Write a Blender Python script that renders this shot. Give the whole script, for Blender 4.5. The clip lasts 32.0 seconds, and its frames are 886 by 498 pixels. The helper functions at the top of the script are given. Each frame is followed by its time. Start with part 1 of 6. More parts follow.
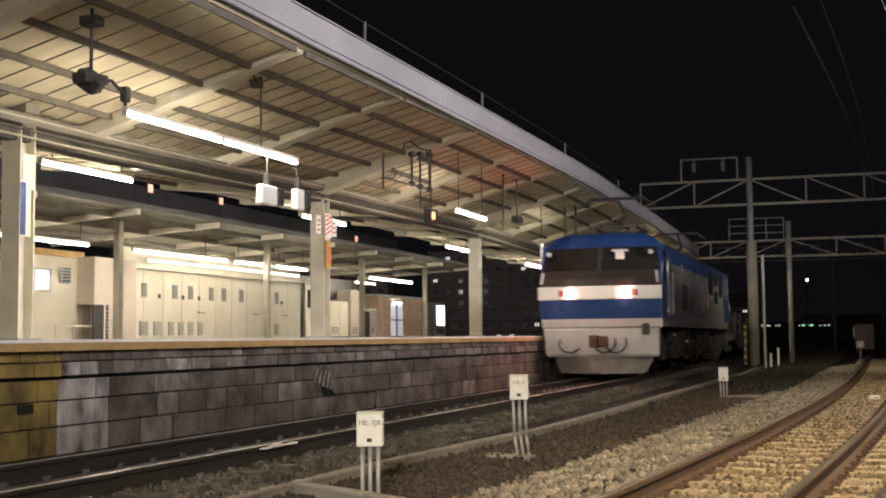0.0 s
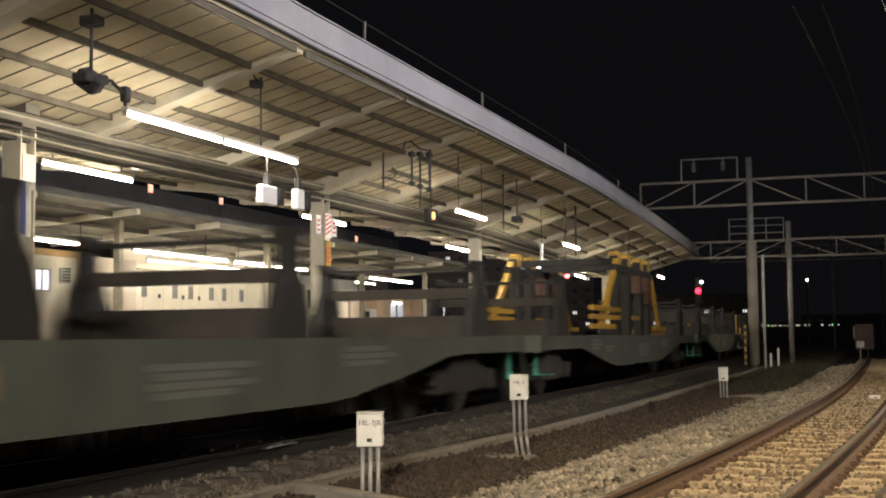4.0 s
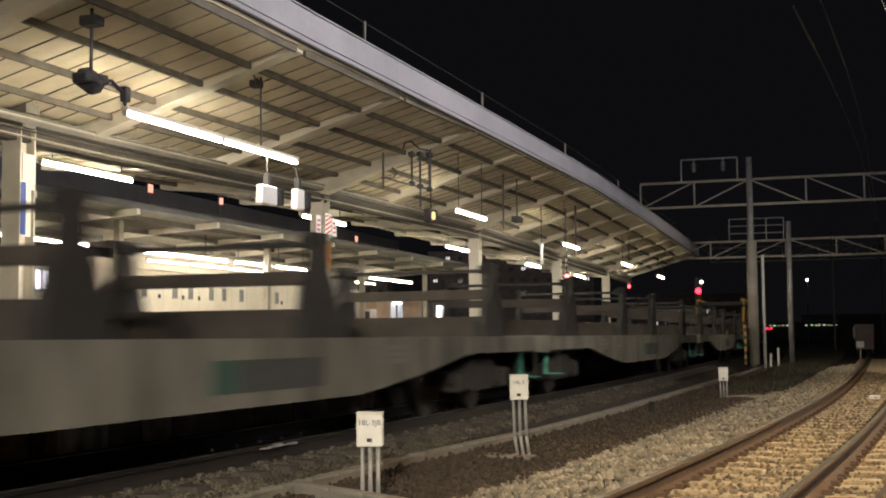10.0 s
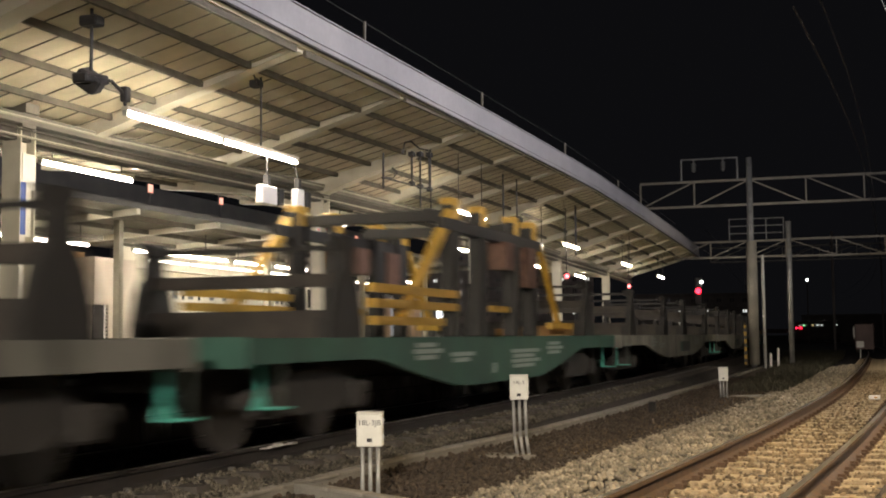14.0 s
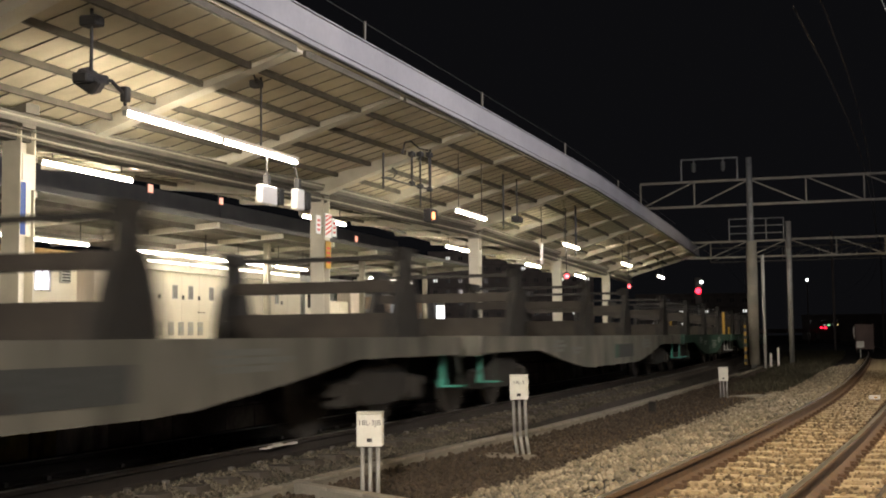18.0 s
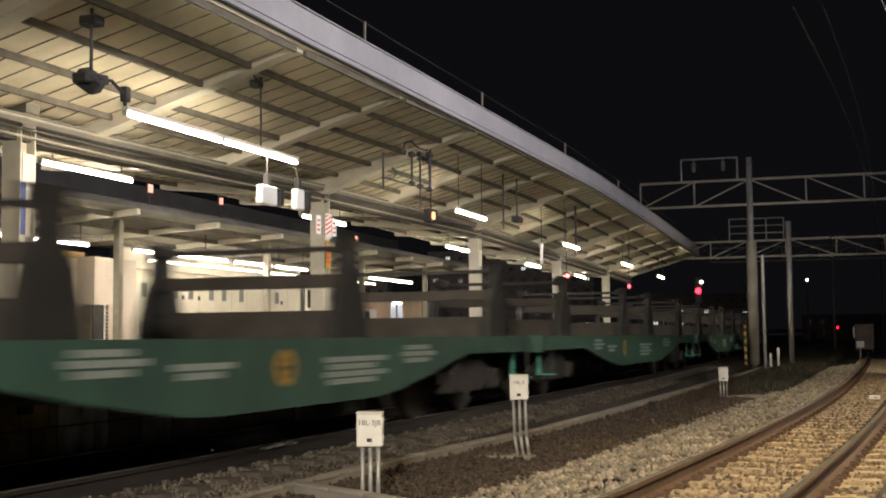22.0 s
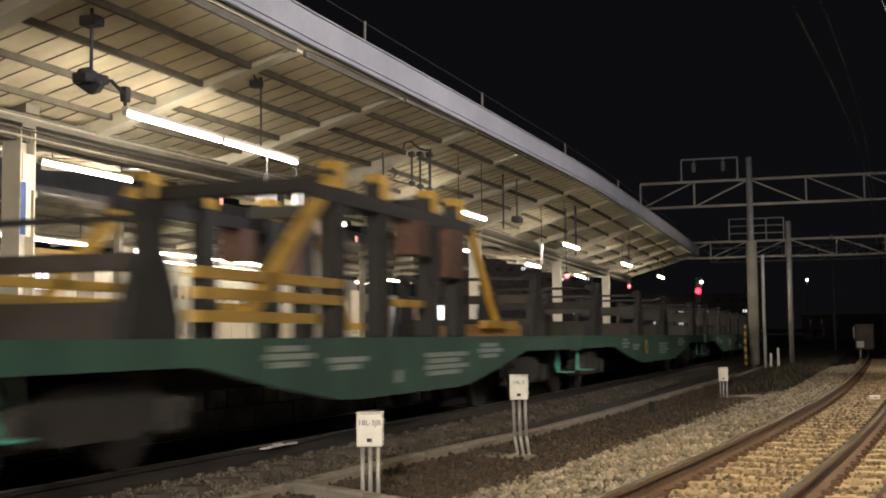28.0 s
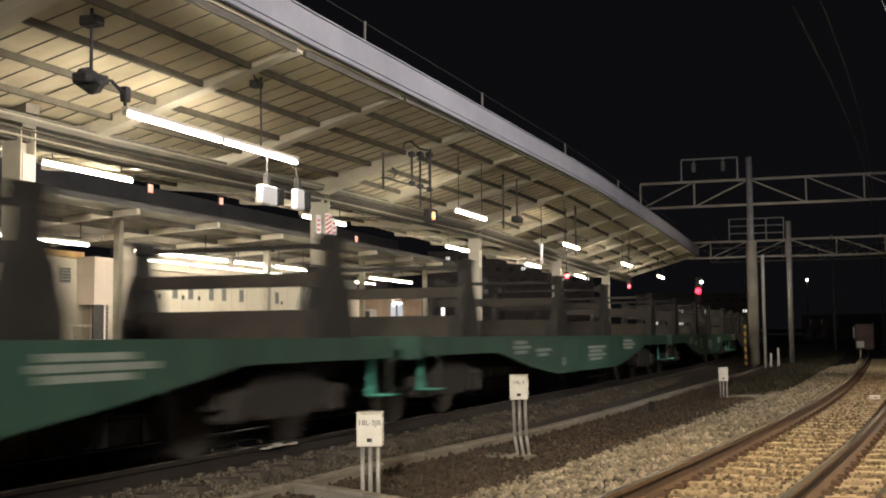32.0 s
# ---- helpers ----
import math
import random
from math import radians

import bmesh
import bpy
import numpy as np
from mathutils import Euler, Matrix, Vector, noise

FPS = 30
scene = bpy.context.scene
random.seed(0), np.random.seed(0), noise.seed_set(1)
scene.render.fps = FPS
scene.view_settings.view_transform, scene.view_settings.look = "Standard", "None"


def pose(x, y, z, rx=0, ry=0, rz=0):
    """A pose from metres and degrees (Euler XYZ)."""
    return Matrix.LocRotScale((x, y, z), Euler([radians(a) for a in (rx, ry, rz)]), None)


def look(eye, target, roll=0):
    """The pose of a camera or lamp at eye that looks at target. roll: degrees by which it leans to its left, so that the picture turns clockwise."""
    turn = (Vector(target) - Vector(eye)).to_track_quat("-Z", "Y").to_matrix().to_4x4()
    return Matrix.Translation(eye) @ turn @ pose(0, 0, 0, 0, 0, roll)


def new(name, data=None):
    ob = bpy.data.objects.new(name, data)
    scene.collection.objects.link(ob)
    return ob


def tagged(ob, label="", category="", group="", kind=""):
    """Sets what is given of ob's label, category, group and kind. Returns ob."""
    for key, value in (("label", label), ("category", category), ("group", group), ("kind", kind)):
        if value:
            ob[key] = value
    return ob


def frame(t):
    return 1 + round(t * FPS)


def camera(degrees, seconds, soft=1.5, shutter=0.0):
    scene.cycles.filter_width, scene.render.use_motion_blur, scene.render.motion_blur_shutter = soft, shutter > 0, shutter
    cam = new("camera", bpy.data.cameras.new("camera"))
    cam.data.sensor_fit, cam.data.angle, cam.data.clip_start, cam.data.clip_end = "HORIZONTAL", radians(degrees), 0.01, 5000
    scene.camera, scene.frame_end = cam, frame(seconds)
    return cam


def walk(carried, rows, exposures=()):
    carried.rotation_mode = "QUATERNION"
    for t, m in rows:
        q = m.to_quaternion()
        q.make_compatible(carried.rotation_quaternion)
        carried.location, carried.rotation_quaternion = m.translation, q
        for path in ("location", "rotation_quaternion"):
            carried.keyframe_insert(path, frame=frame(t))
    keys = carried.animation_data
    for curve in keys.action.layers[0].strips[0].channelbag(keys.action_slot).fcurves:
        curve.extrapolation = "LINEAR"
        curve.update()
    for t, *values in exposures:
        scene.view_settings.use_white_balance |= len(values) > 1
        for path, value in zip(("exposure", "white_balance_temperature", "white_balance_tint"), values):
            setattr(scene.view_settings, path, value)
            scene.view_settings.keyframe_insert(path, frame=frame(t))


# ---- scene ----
cam = camera(40.57, 32.0, soft=1.9, shutter=0.8)
EYE = (0.0, 0.0, 0.98)
YAW, PITCH, ROLL = 0.36291, 0.0738, -0.577
AIM = (-math.sin(YAW) * math.cos(PITCH), math.cos(YAW) * math.cos(PITCH), 0.98 + math.sin(PITCH))
VIEW = look(EYE, AIM, ROLL)
walk(cam, [(0.0, VIEW), (32.0, VIEW)], exposures=[(0.0, 0.22), (1.5, 0.22), (2.0, -0.3), (3.0, -0.35), (3.7, 0.15), (5.0, 0.22), (32.0, 0.22)])

# ---- light ----
world = bpy.data.worlds.new("night")
world.use_nodes = True
scene.world = world
world.node_tree.nodes["Background"].inputs[0].default_value = (0.85, 0.85, 1.0, 1)
world.node_tree.nodes["Background"].inputs[1].default_value = 0.0038


def area_lamp(name, eye, target, power, w, h, colour, spread=180):
    data = bpy.data.lights.new(name, "AREA")
    data.shape, data.size, data.size_y, data.energy, data.color, data.spread = "RECTANGLE", w, h, power, colour, radians(spread)
    ob = new(name, data)
    ob.matrix_world = look(eye, target)
    return ob


# added unseen cool lamp for the roof fascia; the added canopy shades the ground
area_lamp("unseen_fascia_fill", (13.0, 16.0, 12.7), (-7.0, 18.0, 4.0), 3600, 2.5, 2.5, (1.0, 0.95, 0.97))
# added unseen warm strips that light the nearer track and stop at the ditch
area_lamp("unseen_track_fill", (1.2, 10.0, 5.0), (-0.9, 10.0, 0), 200, 14.0, 0.2, (1.0, 0.70, 0.34), 66)
area_lamp("unseen_track_fill", (1.2, 26.5, 5.0), (-0.7, 26.5, 0), 76, 17.0, 0.2, (1.0, 0.70, 0.36), 64)
# added unseen fill for the far pole, weeds and waiting room
area_lamp("unseen_far_fill", (1.2, 38.5, 5.0), (-5.0, 50.0, 1.5), 170, 1.2, 0.3, (1.0, 0.86, 0.68), 130)
# added unseen fill from behind the camera, for boxes, ballast and train sides
area_lamp("unseen_fill_behind", (0.4, -5.5, 4.3), (-2.0, 11.0, 0.0), 285, 1.6, 0.3, (1.0, 0.88, 0.74), 60)

# added unseen lamp that lifts the blocks beyond the station out of the dark
area_lamp("unseen_block_fill", (-92.0, 252.0, 16.0), (-110.0, 300.0, 12.0), 2600, 6.0, 2.0, (1.0, 0.92, 0.86))

# ---- the curve of the railway: s along the near track, n to its far side, z above the rail ----
K, D = 0.0011255, 6.0697


def at(s, n=0.0, z=0.0):
    a = K * s
    r = 1 / K
    return Vector((-D - r + (r - n) * math.cos(a), (r - n) * math.sin(a), z))


def here(s, n=0.0, z=0.0):
    """A local frame on the curve: x to the near side, y along the track, z up."""
    return Matrix.Translation(at(s, n, z)) @ Matrix.Rotation(K * s, 4, "Z")


def right_heading(s):
    if s < 8:
        return -0.0665
    if s < 30:
        return -0.0665 + 0.00302 * (s - 8)
    if s < 70:
        return 0.0006 * (s - 30)
    return 0.024 + 0.0012 * (s - 70)


RIGHT = {}
px_, py_ = -1.884, 0.0
for i_ in range(0, 2601):
    s_ = i_ * 0.1
    RIGHT[i_] = (px_, py_, right_heading(s_))
    px_ -= math.sin(right_heading(s_)) * 0.1
    py_ += math.cos(right_heading(s_)) * 0.1


def right_at(s, n=0.0, z=0.0):
    """The nearer track: n to its left."""
    i = int(round(s * 10))
    if i < 0:
        x, y, a = RIGHT[0]
        x, y = x - math.sin(a) * s, y + math.cos(a) * s
    else:
        x, y, a = RIGHT[min(i, 2600)]
    return Vector((x - n * math.cos(a), y - n * math.sin(a), z))


def right_here(s, n=0.0, z=0.0):
    a = right_heading(s)
    return Matrix.Translation(right_at(s, n, z)) @ Matrix.Rotation(a, 4, "Z")

# ---- materials ----
def material(name, c1, c2, rough=0.6, metal=0.0, scale=8.0, fine=60.0, bump=0.15, dist=0.01, streak=0.0, spread=0.0, world=False):
    """Two tones mixed by large stains and fine grain, with relief; streak stretches the stains downwards."""
    m = bpy.data.materials.new(name)
    m.use_nodes = True
    nt = m.node_tree
    b = nt.nodes["Principled BSDF"]
    tc = nt.nodes.new("ShaderNodeTexCoord")
    mp = nt.nodes.new("ShaderNodeMapping")
    mp.inputs["Scale"].default_value = (1, 1, 1 - streak)
    if world:
        nt.links.new(nt.nodes.new("ShaderNodeNewGeometry").outputs["Position"], mp.inputs[0])
    else:
        nt.links.new(tc.outputs["Object"], mp.inputs[0])
    big, small = nt.nodes.new("ShaderNodeTexNoise"), nt.nodes.new("ShaderNodeTexNoise")
    big.inputs["Scale"].default_value, small.inputs["Scale"].default_value = scale, fine
    big.inputs["Detail"].default_value, small.inputs["Detail"].default_value = 6, 4
    for n in (big, small):
        nt.links.new(mp.outputs[0], n.inputs[0])
    mix = nt.nodes.new("ShaderNodeMath")
    mix.operation = "MULTIPLY_ADD"
    nt.links.new(small.outputs[0], mix.inputs[0])
    mix.inputs[1].default_value = 0.35
    nt.links.new(big.outputs[0], mix.inputs[2])
    ramp = nt.nodes.new("ShaderNodeValToRGB")
    ramp.color_ramp.elements[0].position, ramp.color_ramp.elements[1].position = 0.45, 0.9
    ramp.color_ramp.elements[0].color, ramp.color_ramp.elements[1].color = (*c1, 1), (*c2, 1)
    nt.links.new(mix.outputs[0], ramp.inputs[0])
    out = ramp.outputs[0]
    if spread:
        info = nt.nodes.new("ShaderNodeObjectInfo")
        geo = nt.nodes.new("ShaderNodeNewGeometry")
        add = nt.nodes.new("ShaderNodeMath")
        nt.links.new(info.outputs["Random"], add.inputs[0])
        nt.links.new(geo.outputs["Random Per Island"], add.inputs[1])
        rng = nt.nodes.new("ShaderNodeMapRange")
        rng.inputs[1].default_value, rng.inputs[2].default_value = 0, 2
        rng.inputs[3].default_value, rng.inputs[4].default_value = 1 - spread, 1 + spread
        nt.links.new(add.outputs[0], rng.inputs[0])
        hsv = nt.nodes.new("ShaderNodeHueSaturation")
        nt.links.new(rng.outputs[0], hsv.inputs["Value"])
        nt.links.new(out, hsv.inputs["Color"])
        out = hsv.outputs[0]
    nt.links.new(out, b.inputs["Base Color"])
    b.inputs["Metallic"].default_value = metal
    rr = nt.nodes.new("ShaderNodeMapRange")
    rr.inputs[3].default_value, rr.inputs[4].default_value = max(0.05, rough - 0.12), min(1, rough + 0.12)
    nt.links.new(mix.outputs[0], rr.inputs[0])
    nt.links.new(rr.outputs[0], b.inputs["Roughness"])
    if bump:
        bp = nt.nodes.new("ShaderNodeBump")
        bp.inputs["Strength"].default_value, bp.inputs["Distance"].default_value = bump, dist
        nt.links.new(mix.outputs[0], bp.inputs["Height"])
        nt.links.new(bp.outputs[0], b.inputs["Normal"])
    return m


def glow(name, colour, strength):
    m = bpy.data.materials.new(name)
    m.use_nodes = True
    b = m.node_tree.nodes["Principled BSDF"]
    b.inputs["Base Color"].default_value = (0.8, 0.8, 0.8, 1)
    b.inputs["Emission Color"].default_value = (*colour, 1)
    b.inputs["Emission Strength"].default_value = strength
    return m


CONCRETE = material("concrete", (0.13, 0.12, 0.10), (0.28, 0.26, 0.22), 0.85, scale=1.2, fine=40, bump=0.3)
STONE = material("stone_block", (0.045, 0.037, 0.034), (0.205, 0.175, 0.165), 0.85, scale=2.2, fine=14, bump=0.7, dist=0.02, streak=0.0, spread=0.42, world=True)
STONE_PALE = material("faded_stone_block", (0.10, 0.087, 0.08), (0.33, 0.295, 0.28), 0.85, scale=4.5, fine=12, bump=0.7, dist=0.02, streak=0.2, spread=0.35, world=True)
MORTAR = material("mortar", (0.012, 0.011, 0.010), (0.03, 0.027, 0.025), 0.95, scale=4)
COPING = material("coping", (0.36, 0.23, 0.09), (0.56, 0.38, 0.17), 0.8, scale=2.5)
PLATFORM_TOP = material("platform_asphalt", (0.10, 0.10, 0.10), (0.2, 0.19, 0.18), 0.9, scale=2)
CREAM = material("cream_paint", (0.56, 0.52, 0.42), (0.70, 0.66, 0.55), 0.5, scale=3, bump=0.05)
ROOF_SHEET = material("roof_sheet", (0.50, 0.435, 0.30), (0.74, 0.665, 0.49), 0.55, scale=1.5, bump=0.08)
PURLIN = material("purlin_steel", (0.09, 0.08, 0.06), (0.17, 0.15, 0.12), 0.7, scale=4)
FASCIA = material("fascia_sheet", (0.31, 0.305, 0.335), (0.42, 0.415, 0.445), 0.5, scale=0.9, fine=12, bump=0.05)
DARK_STEEL = material("dark_steel", (0.03, 0.03, 0.032), (0.075, 0.07, 0.068), 0.6, metal=0.3, scale=6)
GALV = material("galvanised_steel", (0.30, 0.30, 0.29), (0.46, 0.46, 0.44), 0.5, metal=0.5, scale=7)
RUST = material("rusty_rail", (0.045, 0.028, 0.017), (0.11, 0.066, 0.038), 0.75, metal=0.3, scale=9)
RAIL_TOP = material("worn_rail_head", (0.45, 0.43, 0.40), (0.62, 0.60, 0.56), 0.28, metal=0.9, scale=5, bump=0.03)
GROUND = material("ballast_ground", (0.04, 0.034, 0.028), (0.105, 0.088, 0.07), 0.95, scale=0.7, fine=45, bump=0.9, dist=0.05)
BALLAST = material("ballast_stone", (0.085, 0.073, 0.053), (0.34, 0.295, 0.22), 0.9, scale=3, fine=70, bump=0.4, spread=0.75)
SLEEPER = material("concrete_sleeper", (0.20, 0.155, 0.095), (0.42, 0.34, 0.22), 0.85, scale=9, bump=0.3)
LOCO_BLUE = material("blue_paint", (0.012, 0.036, 0.135), (0.02, 0.055, 0.185), 0.26, scale=1.5, bump=0.03)
LOCO_GREY = material("grey_body_paint", (0.125, 0.124, 0.132), (0.185, 0.184, 0.192), 0.05, scale=0.9, fine=3.5, bump=0.10, dist=0.010)
LOCO_ROOF = material("sooty_blue_roof", (0.02, 0.028, 0.05), (0.05, 0.06, 0.085), 0.5, scale=1.6)
LOCO_UNDER = material("oily_running_gear", (0.006, 0.005, 0.004), (0.03, 0.022, 0.016), 0.75, scale=3)
PLOUGH_DIM_REAR = material("dusty_plough_dim_rear", (0.10, 0.09, 0.082), (0.2, 0.18, 0.165), 0.6, scale=3)
LOCO_WHITE = material("white_paint", (0.66, 0.64, 0.62), (0.8, 0.78, 0.76), 0.35, scale=2, bump=0.03)
LOCO_BLACK = material("black_mask_paint", (0.02, 0.016, 0.015), (0.05, 0.035, 0.03), 0.35, scale=3, bump=0.03)
UNDER = material("dirty_underframe", (0.014, 0.0125, 0.011), (0.042, 0.037, 0.032), 0.8, scale=5)
WAGON_GREEN = material("weathered_green_paint", (0.015, 0.052, 0.038), (0.04, 0.115, 0.082), 0.6, scale=1.6, fine=9, streak=0.75)
WAGON_GREY = material("weathered_grey_paint", (0.06, 0.06, 0.05), (0.25, 0.24, 0.205), 0.7, scale=1.6, fine=9, streak=0.75)
TEAL = material("teal_paint", (0.06, 0.33, 0.26), (0.11, 0.45, 0.36), 0.5, scale=8)
YELLOW = material("yellow_paint", (0.30, 0.175, 0.02), (0.54, 0.32, 0.045), 0.5, scale=6)
GLASS_DARK = material("dark_window_glass", (0.01, 0.012, 0.014), (0.02, 0.022, 0.025), 0.08, scale=2, bump=0.0)
WALL_CREAM = material("cream_wall_panel", (0.62, 0.57, 0.46), (0.74, 0.69, 0.57), 0.6, scale=1.1, bump=0.04)
ORANGE = material("peach_wood_panel", (0.66, 0.46, 0.31), (0.78, 0.58, 0.42), 0.5, scale=2)
OILY_GAP_SHADE = material("oily_ballast_gap_shade", (0.026, 0.021, 0.019), (0.065, 0.053, 0.047), 0.85, scale=1.2, fine=45, bump=0.9, dist=0.04)
OILY_SLEEPER = material("oily_sleeper", (0.04, 0.034, 0.03), (0.09, 0.078, 0.066), 0.8, scale=6)
PALE_CLIP = material("pale_rail_clip", (0.08, 0.075, 0.07), (0.2, 0.19, 0.18), 0.55, metal=0.4, scale=9)
BALLAST_WARM = material("sandy_ballast_stone", (0.09, 0.062, 0.036), (0.34, 0.26, 0.16), 0.9, scale=3, fine=80, bump=0.3, spread=0.7)
BALLAST_SHADED = material("shaded_ballast_stone", (0.055, 0.048, 0.037), (0.235, 0.205, 0.155), 0.9, scale=3, fine=70, bump=0.4, spread=0.75)
GRAVEL_DARK = material("dark_gravel", (0.036, 0.026, 0.018), (0.11, 0.082, 0.058), 0.95, scale=14, fine=80, bump=0.3, spread=0.5)
STONE_YELLOW = material("yellow_painted_stone", (0.065, 0.045, 0.024), (0.40, 0.30, 0.085), 0.8, scale=2.0, fine=9, bump=0.7, dist=0.02, streak=0.2, spread=0.22, world=True)
STONE_WHITE = material("whitewashed_stone", (0.08, 0.07, 0.07), (0.62, 0.58, 0.59), 0.8, scale=3.2, fine=9, bump=0.7, dist=0.02, streak=0.3, spread=0.2, world=True)
TROUGH_LID = material("pale_trough_lid", (0.18, 0.165, 0.14), (0.33, 0.305, 0.26), 0.85, scale=3, fine=50, bump=0.3, spread=0.2)
GIRDER = material("dull_girder_paint", (0.13, 0.118, 0.10), (0.22, 0.20, 0.17), 0.6, scale=3)
CONDUIT = material("pale_conduit", (0.34, 0.31, 0.24), (0.46, 0.43, 0.34), 0.45, scale=5, bump=0.03)
SIGN_BLUE = material("blue_sign_paint", (0.02, 0.05, 0.20), (0.03, 0.07, 0.26), 0.4, scale=4, bump=0.02)
SIGN_RED = material("red_sign_paint", (0.5, 0.04, 0.03), (0.62, 0.07, 0.05), 0.4, scale=4, bump=0.02)
ORANGE_LAMP = glow("lit_orange_lens", (1.0, 0.27, 0.012), 2.4)
ROOF_DARK = material("dim_roof_sheet", (0.24, 0.22, 0.18), (0.36, 0.33, 0.27), 0.6, scale=1.2)
FASCIA_DARK = material("dim_fascia", (0.07, 0.066, 0.062), (0.12, 0.112, 0.105), 0.6, scale=1.2)
SHED_BEIGE = material("beige_panel", (0.50, 0.43, 0.36), (0.60, 0.53, 0.45), 0.6, scale=0.8, bump=0.03)
NIGHT_GAP = material("night_gap_tone", (0.05, 0.05, 0.054), (0.10, 0.097, 0.095), 0.6, scale=1)
NIGHT_WALL = material("dark_building_wall", (0.10, 0.085, 0.08), (0.18, 0.155, 0.145), 0.8, scale=0.6)
BOX_WHITE = material("white_box_enamel", (0.62, 0.61, 0.54), (0.74, 0.73, 0.66), 0.45, scale=9, bump=0.04)
GALV_DIM = material("weathered_steel", (0.15, 0.15, 0.155), (0.27, 0.27, 0.27), 0.65, metal=0.3, scale=7)
CAB_PINK = material("pinkish_grey_paint", (0.20, 0.14, 0.14), (0.28, 0.2, 0.19), 0.6, scale=2)
WEED = material("dark_weeds", (0.03, 0.028, 0.018), (0.075, 0.068, 0.042), 0.8, scale=5, bump=0)
WEED_BROWN = material("dry_weeds", (0.08, 0.055, 0.03), (0.16, 0.12, 0.07), 0.85, scale=5, bump=0)
WINDOW_GLOW = glow("lit_office_window", (0.86, 0.82, 1.0), 3.2)
WINDOW_FAR = glow("lit_far_window", (0.95, 0.95, 0.9), 0.8)
DOOR_GLOW = glow("lit_frosted_door", (0.80, 0.86, 1.0), 0.30)
PANEL_GLOW = glow("lit_vending_panel", (0.92, 0.96, 1.0), 3.5)
AMBER = glow("dim_orange_face", (1.0, 0.30, 0.16), 0.9)
WHITE_LAMP = glow("lit_white_lamp", (0.95, 1.0, 0.95), 30.0)
WHITE_SMALL = glow("far_white_light", (0.95, 1.0, 0.92), 0.55)
AMBER_SMALL = glow("far_amber_light", (1.0, 0.75, 0.3), 1.0)
GREEN_SMALL = glow("far_green_light", (0.4, 1.0, 0.45), 1.0)
SKIRT_GREY = material("light_grey_skirt", (0.42, 0.41, 0.40), (0.56, 0.55, 0.53), 0.45, scale=2.5, bump=0.05)
WINDSCREEN = material("dark_windscreen", (0.012, 0.011, 0.011), (0.03, 0.026, 0.024), -0.06, scale=2, bump=0.0)
LOUVRE = material("dark_grille", (0.004, 0.004, 0.005), (0.012, 0.012, 0.012), 0.7, scale=6)
COUPLER = material("rusty_casting", (0.07, 0.035, 0.025), (0.14, 0.075, 0.05), 0.8, scale=9)
WHEEL = material("dusty_wheel", (0.045, 0.04, 0.036), (0.10, 0.09, 0.08), 0.65, metal=0.3, scale=6)
WAGON_DULL = material("dull_grey_green_paint", (0.05, 0.062, 0.05), (0.11, 0.12, 0.10), 0.65, scale=2.2, streak=0.6)
STEP_WHITE = material("white_step_paint", (0.5, 0.52, 0.5), (0.66, 0.68, 0.66), 0.5, scale=8)
STENCIL_DIM = material("worn_stencil", (0.10, 0.108, 0.10), (0.19, 0.198, 0.18), 0.6, scale=14, bump=0.02)
STENCIL = material("faded_white_stencil", (0.16, 0.21, 0.19), (0.40, 0.44, 0.41), 0.6, scale=14, bump=0.02)
NET_GREY = material("dark_mesh_panel", (0.04, 0.045, 0.045), (0.08, 0.085, 0.085), 0.8, scale=20)
RACK = material("dark_rack_steel", (0.010, 0.0095, 0.009), (0.026, 0.023, 0.020), 0.7, scale=6)
RACK_LIT = material("lit_rack_steel", (0.022, 0.018, 0.015), (0.055, 0.046, 0.038), 0.75, scale=4)
TIMBER = material("orange_brown_timber", (0.32, 0.16, 0.05), (0.50, 0.28, 0.10), 0.7, scale=3)
TUBE = glow("lit_fluorescent_tube", (1.0, 0.89, 0.71), 145.0)
TUBE_FAR = glow("lit_far_tube", (1.0, 0.9, 0.74), 75.0)
TUBE_SOFT = glow("dimmer_wall_tube", (1.0, 0.92, 0.78), 9.0)
PANE_GREY = material("grey_louvre_glass", (0.10, 0.10, 0.09), (0.2, 0.195, 0.18), 0.3, scale=9, bump=0.03)
GIRDER_DARK = material("dark_girder_paint", (0.055, 0.048, 0.04), (0.11, 0.098, 0.083), 0.7, scale=3)
RAIL_SHADED = material("shaded_rail", (0.012, 0.009, 0.008), (0.03, 0.023, 0.019), 0.7, scale=9)
CANOPY_TUBE = glow("lit_canopy_panel", (1.0, 0.92, 0.85), 36.0)
HEADLIGHT = glow("lit_headlight", (1.0, 0.33, 0.24), 330.0)
RED_LAMP = glow("lit_red_signal", (1.0, 0.01, 0.04), 5.0)


# ---- mesh helpers ----
def mesh_of(bm, material, name, smooth=False):
    me = bpy.data.meshes.new(name)
    bmesh.ops.recalc_face_normals(bm, faces=bm.faces)
    bm.to_mesh(me)
    bm.free()
    me.materials.append(material)
    if smooth:
        for p in me.polygons:
            p.use_smooth = True
    return me


def part(name, bm, material, parent, label="", m=None, smooth=False):
    ob = new(name, mesh_of(bm, material, name, smooth))
    if parent is not None:
        ob.parent = parent
    if m is not None:
        ob.matrix_basis = m
    if label:
        ob["label"] = label
    return ob


def structure(name, bm, material, label, category, smooth=False):
    return tagged(part(name, bm, material, None, smooth=smooth), label, category, kind="structure")


def thing(name, label, category, m=None, group=""):
    ob = new(name)
    ob.empty_display_size = 0.2
    if m is not None:
        ob.matrix_basis = m
    return tagged(ob, label, category, group)


